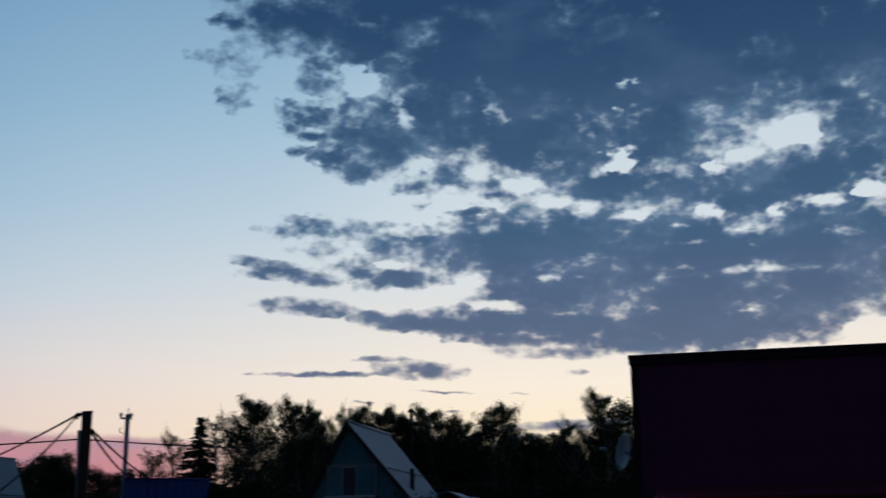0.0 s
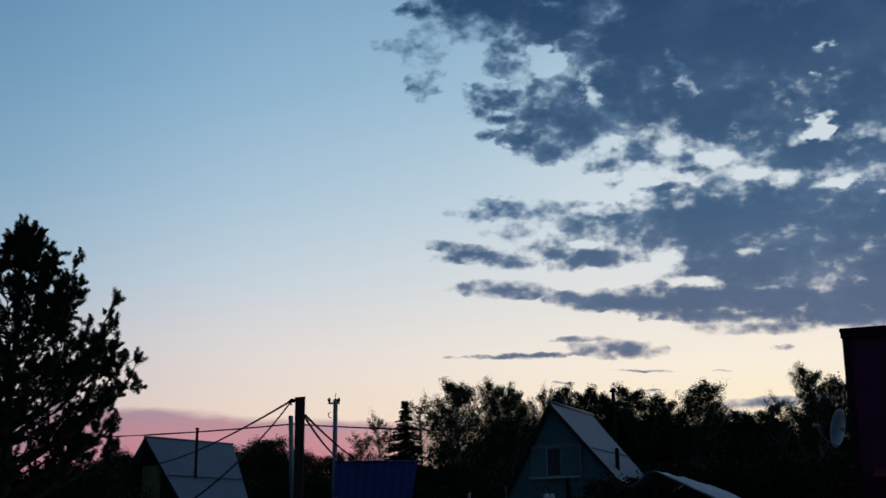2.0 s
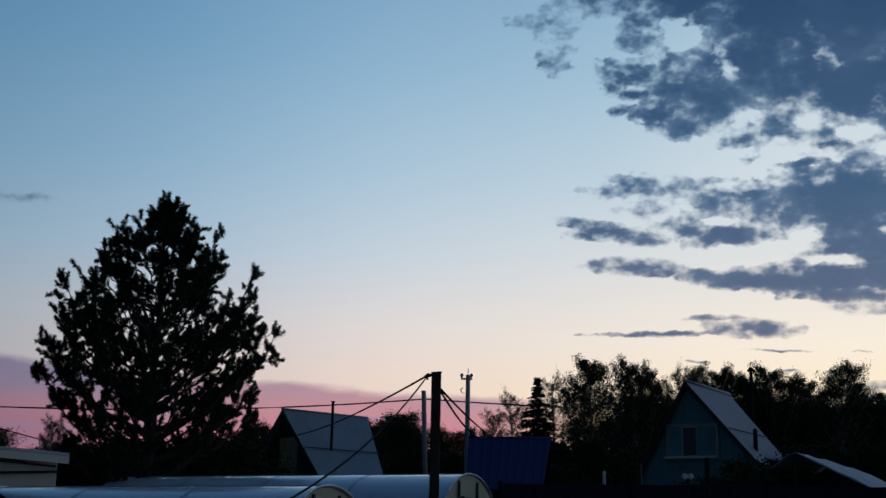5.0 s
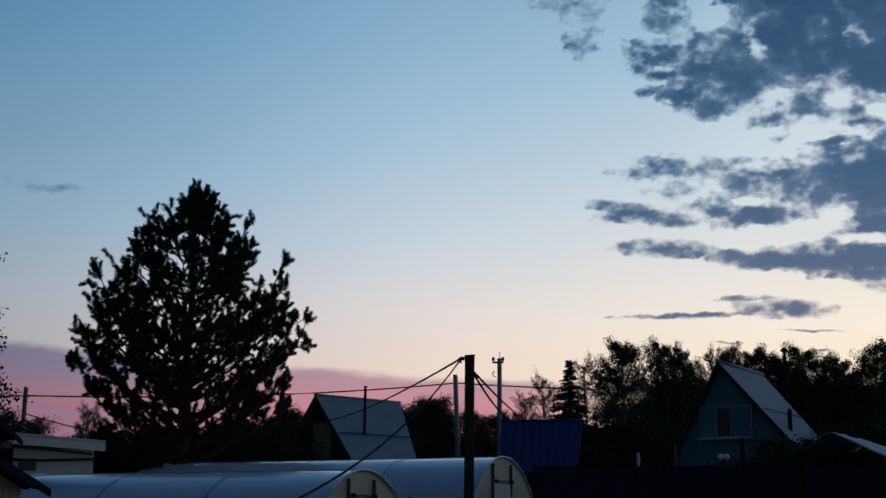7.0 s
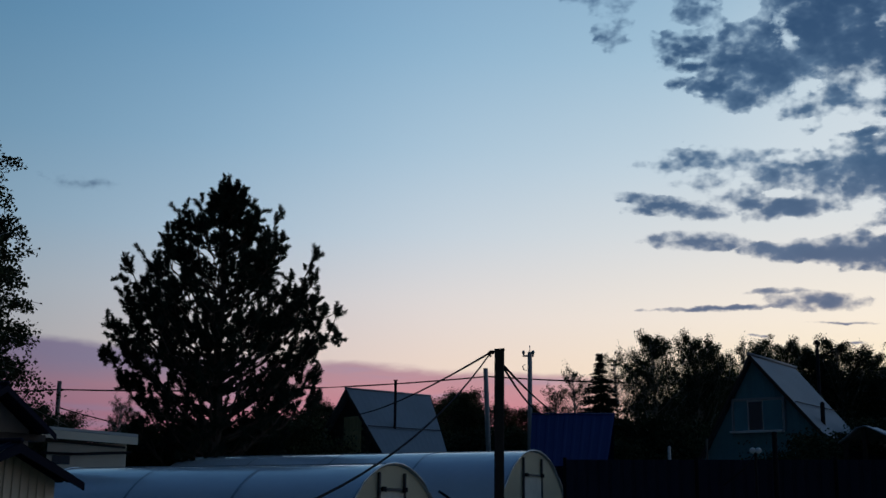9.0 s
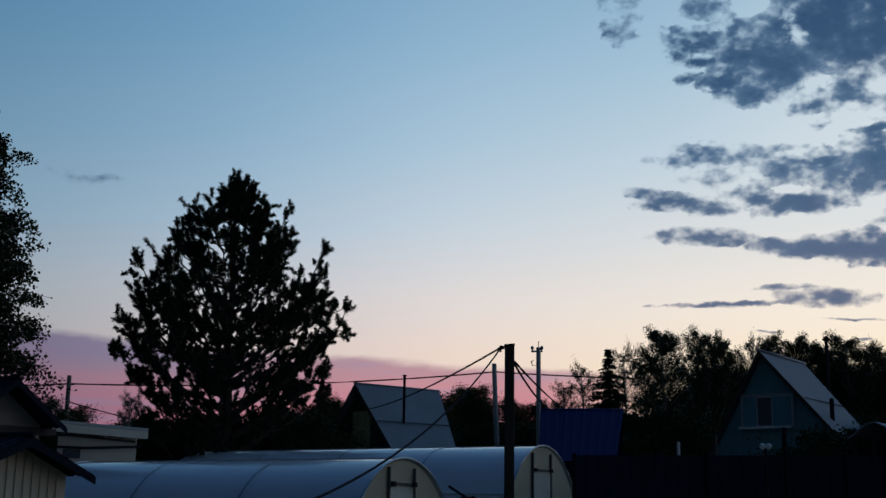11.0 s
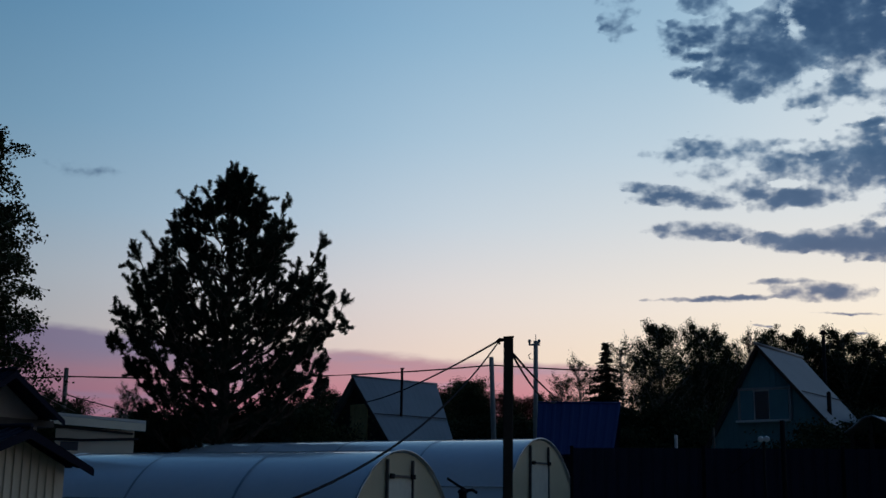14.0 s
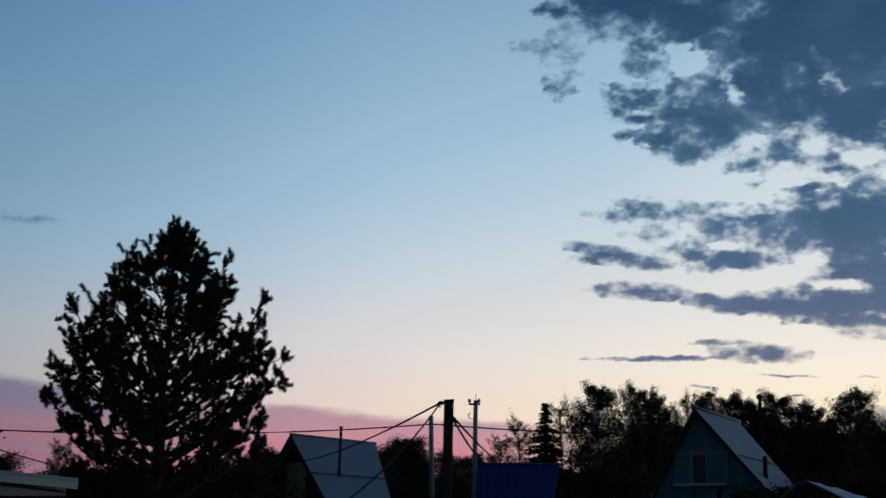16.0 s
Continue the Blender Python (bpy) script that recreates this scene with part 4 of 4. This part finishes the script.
def leafy(name, seed, height, spread, leaves, low=0.18, droop=0.0, leaf=0.075, label="", slim=1.0, bark=None, clump=0.3, up=(0.35, 0.9), twigs=6, cone=False, limbs=1.0):
    """A broadleaf tree: tapered trunk, limbs, twigs, and blades gathered at the twigs."""
    rng = np.random.default_rng(seed)
    t = thing(name, 0, 0, 0, 0, label, "tree" if height > 3.5 else "shrub", "trees along the plots" if height > 3.5 else "shrubs between the plots")
    v, f = [], []
    bend = rng.normal(0, 0.03, 2) * height
    tr = [Vector((bend[0] * (i / 9) ** 2, bend[1] * (i / 9) ** 2, height * 0.97 * i / 9)) for i in range(10)]
    tube(v, f, tr, [0.016 * height * (1 - i / 9.6) + 0.008 for i in range(10)], 7)
    ends = []
    count = int((22 + height * 3) * limbs)
    for i in range(count):
        u = low + (0.97 - low) * ((i + rng.random()) / count)
        q = u * 9
        p = tr[int(q)].lerp(tr[min(9, int(q) + 1)], q - int(q))
        shape = math.sin(math.pi * min(1, (u - low) / (1 - low) * 0.86 + 0.14)) ** slim
        if cone:
            shape = min(1.0, 1.35 * (1 - u) ** 0.75)
        r = spread * (0.28 + 0.72 * shape) * rng.uniform(0.55, 1.1)
        ang = i * 2.4 + rng.normal(0, 0.4)
        out = Vector((math.cos(ang), math.sin(ang), 0))
        lift = rng.uniform(*up) * (1 - droop)
        pts = [p + out * r * s + Vector((0, 0, r * (lift * s - droop * 1.1 * s * s))) + Vector(rng.normal(0, 0.03 * r, 3)) * (s > 0) for s in (0, 0.35, 0.7, 1)]
        tube(v, f, pts, [0.02 + 0.008 * r, 0.016, 0.010, 0.005], 4)
        for s in range(max(2, round(twigs * min(1.0, r / (0.6 * spread))))):
            w = rng.uniform(0.15, 1)
            a = pts[1].lerp(pts[3], w)
            side = Vector(rng.normal(0, 1, 3))
            side.z = side.z * 0.5 + (0.5 - 2.6 * droop)
            b = a + side.normalized() * r * rng.uniform(0.15, 0.5)
            tube(v, f, [a, a.lerp(b, 0.5), b], [0.007, 0.005, 0.003], 3)
            ends.append((a, b, r))
    per = max(4, leaves // len(ends))
    roots = []
    for a, b, r in ends:
        s = rng.uniform(-0.3, 1.0, per)[:, None]
        roots.append(np.array(a) * (1 - s) + np.array(b) * s + np.clip(rng.normal(0, 1, (per, 3)), -1.5, 1.5) * clump * 0.5 * min(1, r))
    roots = np.concatenate(roots)
    dirs = rng.normal(0, 1, roots.shape)
    dirs[:, 2] -= 0.6
    part("trunk", mesh("trunk", v, f, bark or BARK, True), t)
    part("crown", blades("crown", roots, dirs, rng.uniform(0.7, 1.3, len(roots)) * leaf, rng.uniform(0.5, 0.8, len(roots)) * leaf, LEAF, rng), t)
    return t


def spot(az, d):
    return -math.sin(radians(az)) * d, math.cos(radians(az)) * d


def plant(src, az, d, top, turn, first=False, wide=1.0):
    """Stands a copy of a tree on the ground at a bearing and distance, grown to the height given."""
    x, y = spot(az, d)
    k = top / src["tall"]
    m = pose(x, y, 0, 0, 0, turn) @ Matrix.Diagonal((k * wide, k * wide, k, 1))
    if first:
        src.matrix_world = m
        return src
    return copy_thing(src, m @ Matrix.Diagonal((1 / src.scale[0], 1 / src.scale[1], 1 / src.scale[2], 1)))


def kind_of(*args, **kw):
    t = leafy(*args, **kw)
    crown = [c for c in t.children if c.name.startswith("crown")][0]
    zs = np.empty(len(crown.data.vertices) * 3)
    crown.data.vertices.foreach_get("co", zs)
    t["tall"] = float(np.percentile(zs[2::3], 99.6))
    t["used"] = 0
    return t


BIRCH_A = kind_of("birch_tree", 11, 7.4, 1.0, 42000, label="slender dark birch with airy foliage", slim=0.8, bark=BIRCHBARK, leaf=0.050, clump=0.30, up=(0.8, 1.8), twigs=9, limbs=2.3)
BIRCH_B = kind_of("birch_tree", 12, 7.4, 0.85, 15000, label="thin birch with sparse see-through foliage", slim=0.7, bark=BIRCHBARK, leaf=0.048, clump=0.28, up=(0.8, 1.7), twigs=8, limbs=1.8)
BROAD_A = kind_of("broadleaf_tree", 13, 7.2, 1.5, 40000, label="dense dark broadleaf tree at the plot's edge", low=0.04, leaf=0.07, clump=0.46, droop=0.05, up=(0.6, 1.5), twigs=9, limbs=2.2)
BROAD_B = kind_of("broadleaf_tree", 14, 7.2, 1.3, 38000, label="bushy dark broadleaf tree behind the houses", low=0.03, leaf=0.07, clump=0.46, droop=0.05, up=(0.6, 1.5), twigs=9, limbs=2.2)
BUSH = kind_of("shrub", 15, 3.0, 1.2, 20000, label="dense dark leafy shrub between the garden plots", low=0.02, leaf=0.07, clump=0.5, twigs=10)


def el_top(el, d):
    return EYE + d * math.tan(radians(el))


def stand(src, az, d, el, turn, wide=1.0):
    plant(src, az, d, el_top(el, d), turn, src["used"] == 0, wide)
    src["used"] = 1


# trees in the order of their bearing, from the lane to the maroon house
stand(BIRCH_B, 13.1, 46, 5.9, 10)
stand(BIRCH_B, 12.05, 47, 6.7, 80)
stand(BIRCH_B, 10.15, 45, 7.45, 150)
stand(BIRCH_B, 9.4, 47, 6.9, 200)
stand(BIRCH_A, 8.45, 38, 8.35, 30, 1.05)
stand(BIRCH_B, 7.5, 43, 7.4, 260)
stand(BIRCH_A, 6.4, 40, 8.2, 100, 0.8)
stand(BIRCH_A, 5.65, 41, 7.9, 140, 0.8)
stand(BIRCH_B, 4.7, 44, 7.9, 300)
stand(BIRCH_A, 3.6, 46, 7.85, 190, 0.8)
stand(BIRCH_A, 2.95, 44, 7.8, 240, 0.8)
stand(BIRCH_A, 1.9, 45, 7.7, 20, 0.9)
stand(BIRCH_A, 0.1, 45, 7.9, 60, 1.1)
stand(BIRCH_A, 1.0, 46, 7.4, 95, 0.9)
stand(BIRCH_B, -0.7, 46, 7.3, 130, 1.1)
stand(BIRCH_A, -1.5, 46, 7.3, 110)
stand(BIRCH_A, -2.4, 43, 8.0, 310)
stand(BIRCH_A, -3.4, 46, 7.0, 170)
stand(BIRCH_A, -4.5, 45, 6.7, 15)
stand(BIRCH_A, -5.4, 46, 6.7, 210)
stand(BIRCH_B, -6.4, 42, 7.2, 45)
stand(BIRCH_A, -7.3, 43, 6.9, 260)
stand(BIRCH_A, -8.0, 38, 8.4, 75, 0.85)
stand(BROAD_B, -9.2, 42, 7.8, 330)
for i, (az, el) in enumerate(((8.7, 5.3), (7.6, 6.0), (6.7, 6.6), (5.6, 6.4), (4.4, 6.6), (3.0, 6.2), (1.9, 6.4), (0.6, 6.5), (-0.7, 6.5), (-2.0, 6.4), (-3.2, 6.3), (-4.4, 6.1), (-5.8, 6.1), (-7.0, 6.2), (-8.4, 6.5))):
    stand(BROAD_A if i % 2 else BROAD_B, az, 49 + (i % 3), el - 0.1, i * 47, 1.2)
# low trees behind the poles and round the grey-roofed house
for i, (az, el, d) in enumerate(((20.0, 4.9, 44), (19.0, 5.2, 50), (18.2, 5.6, 60), (17.3, 5.7, 64), (16.4, 5.2, 60), (15.4, 5.0, 58), (14.6, 4.9, 60), (13.5, 4.6, 56), (12.2, 4.3, 56), (11.0, 4.2, 57), (9.8, 4.4, 57),
                                 (23.6, 5.0, 40), (24.6, 4.7, 38), (25.8, 4.4, 40), (27.0, 4.6, 42))):
    stand(BROAD_B if i % 2 else BROAD_A, az, d, el, i * 61, 1.2)
# shrubs under the pine and along the fences
for i, (az, el, d) in enumerate(((32.0, 2.9, 30), (31.2, 3.7, 30.5), (30.2, 4.1, 31), (29.2, 4.0, 30.3), (28.2, 3.9, 31), (27.2, 4.0, 30.4), (26.2, 4.1, 31), (25.2, 4.2, 30.5), (24.6, 3.3, 32), (0.5, 3.45, 28.2), (1.3, 3.7, 28.4),
                                 (8.9, 4.3, 38), (8.0, 4.4, 38), (10.2, 3.4, 36), (17.6, 3.7, 48), (16.6, 3.9, 48), (15.4, 3.8, 48), (14.6, 3.7, 48), (-0.4, 3.9, 38), (-1.2, 4.2, 33), (-2.8, 4.3, 33), (-4.4, 4.2, 33), (-6.0, 4.4, 33), (-7.6, 4.5, 33),
                                 (2.0, 2.9, 26.5))):
    stand(BUSH, az, d, el, i * 53, 1.15)
for i, (az, el) in enumerate(((31.6, 3.5), (32.4, 3.7), (33.3, 3.8), (34.1, 3.5), (34.8, 3.4), (35.4, 3.7), (36.1, 4.2), (36.8, 4.5), (37.6, 4.6))):
    stand(BROAD_B if i % 2 else BROAD_A, az, 42 + i % 3, el, i * 71, 1.3)
stand(BIRCH_B, 33.0, 36, 5.0, 20, 0.9)
stand(BIRCH_B, 32.3, 37, 4.6, 120, 0.9)
SIDE = kind_of("birch_tree", 31, 11.0, 2.25, 115000, label="large weeping birch with hanging leafy twigs", low=0.08, droop=0.4, leaf=0.085, bark=BIRCHBARK, clump=0.15, twigs=9, cone=True, limbs=4.2)
plant(SIDE, 41.3, 28, 10.2, 40, True, 1.12)


def spruce(x, y, top):
    rng = np.random.default_rng(9)
    t = thing("spruce_tree", x, y, 0, 0, "dark narrow spruce with layered drooping boughs", "tree")
    v, f, roots, dirs = [], [], [], []
    tube(v, f, [(0, 0, 0), (0, 0, top * 0.5), (0, 0, top)], [0.13, 0.07, 0.01], 7)
    layers = 40
    for i in range(layers * 8):
        u = min(max((i // 8 + rng.uniform(-0.5, 0.5)) / (layers - 1), 0.0), 1.0)
        z = 1.0 + (top - 1.02) * u
        r = (3.05 * (1 - u) ** 1.1 + 0.03) * rng.uniform(0.6, 1.15)
        a = i * 2.4 + rng.normal(0, 0.12)
        out = np.array((math.cos(a), math.sin(a), 0))
        across = np.array((-out[1], out[0], 0))
        for s in np.linspace(0.05, 1, max(4, int(r * 20))):
            p = np.array((0, 0, z)) + out * r * s + np.array((0, 0, -0.45 * r * s + 0.28 * r * s * s))
            for _ in range(9):
                roots.append(p + across * rng.normal(0, 0.12) * min(1, r) * (1.1 - s * 0.7) + rng.normal(0, 0.03, 3) * min(1, r + 0.1))
                dirs.append(out * 0.8 + rng.normal(0, 0.6, 3) * np.array((1, 1, 0.5)) + np.array((0, 0, -0.3)))
        tube(v, f, [(0, 0, z), tuple(np.array((0, 0, z - 0.17 * r)) + out * r)], [0.02, 0.005], 4)
    part("trunk", mesh("trunk", v, f, BARK, True), t)
    part("crown", blades("crown", roots, dirs, rng.uniform(0.08, 0.15, len(roots)), rng.uniform(0.026, 0.042, len(roots)), NEEDLE, rng), t)


spruce(-8.42, 43.19, 7.12)
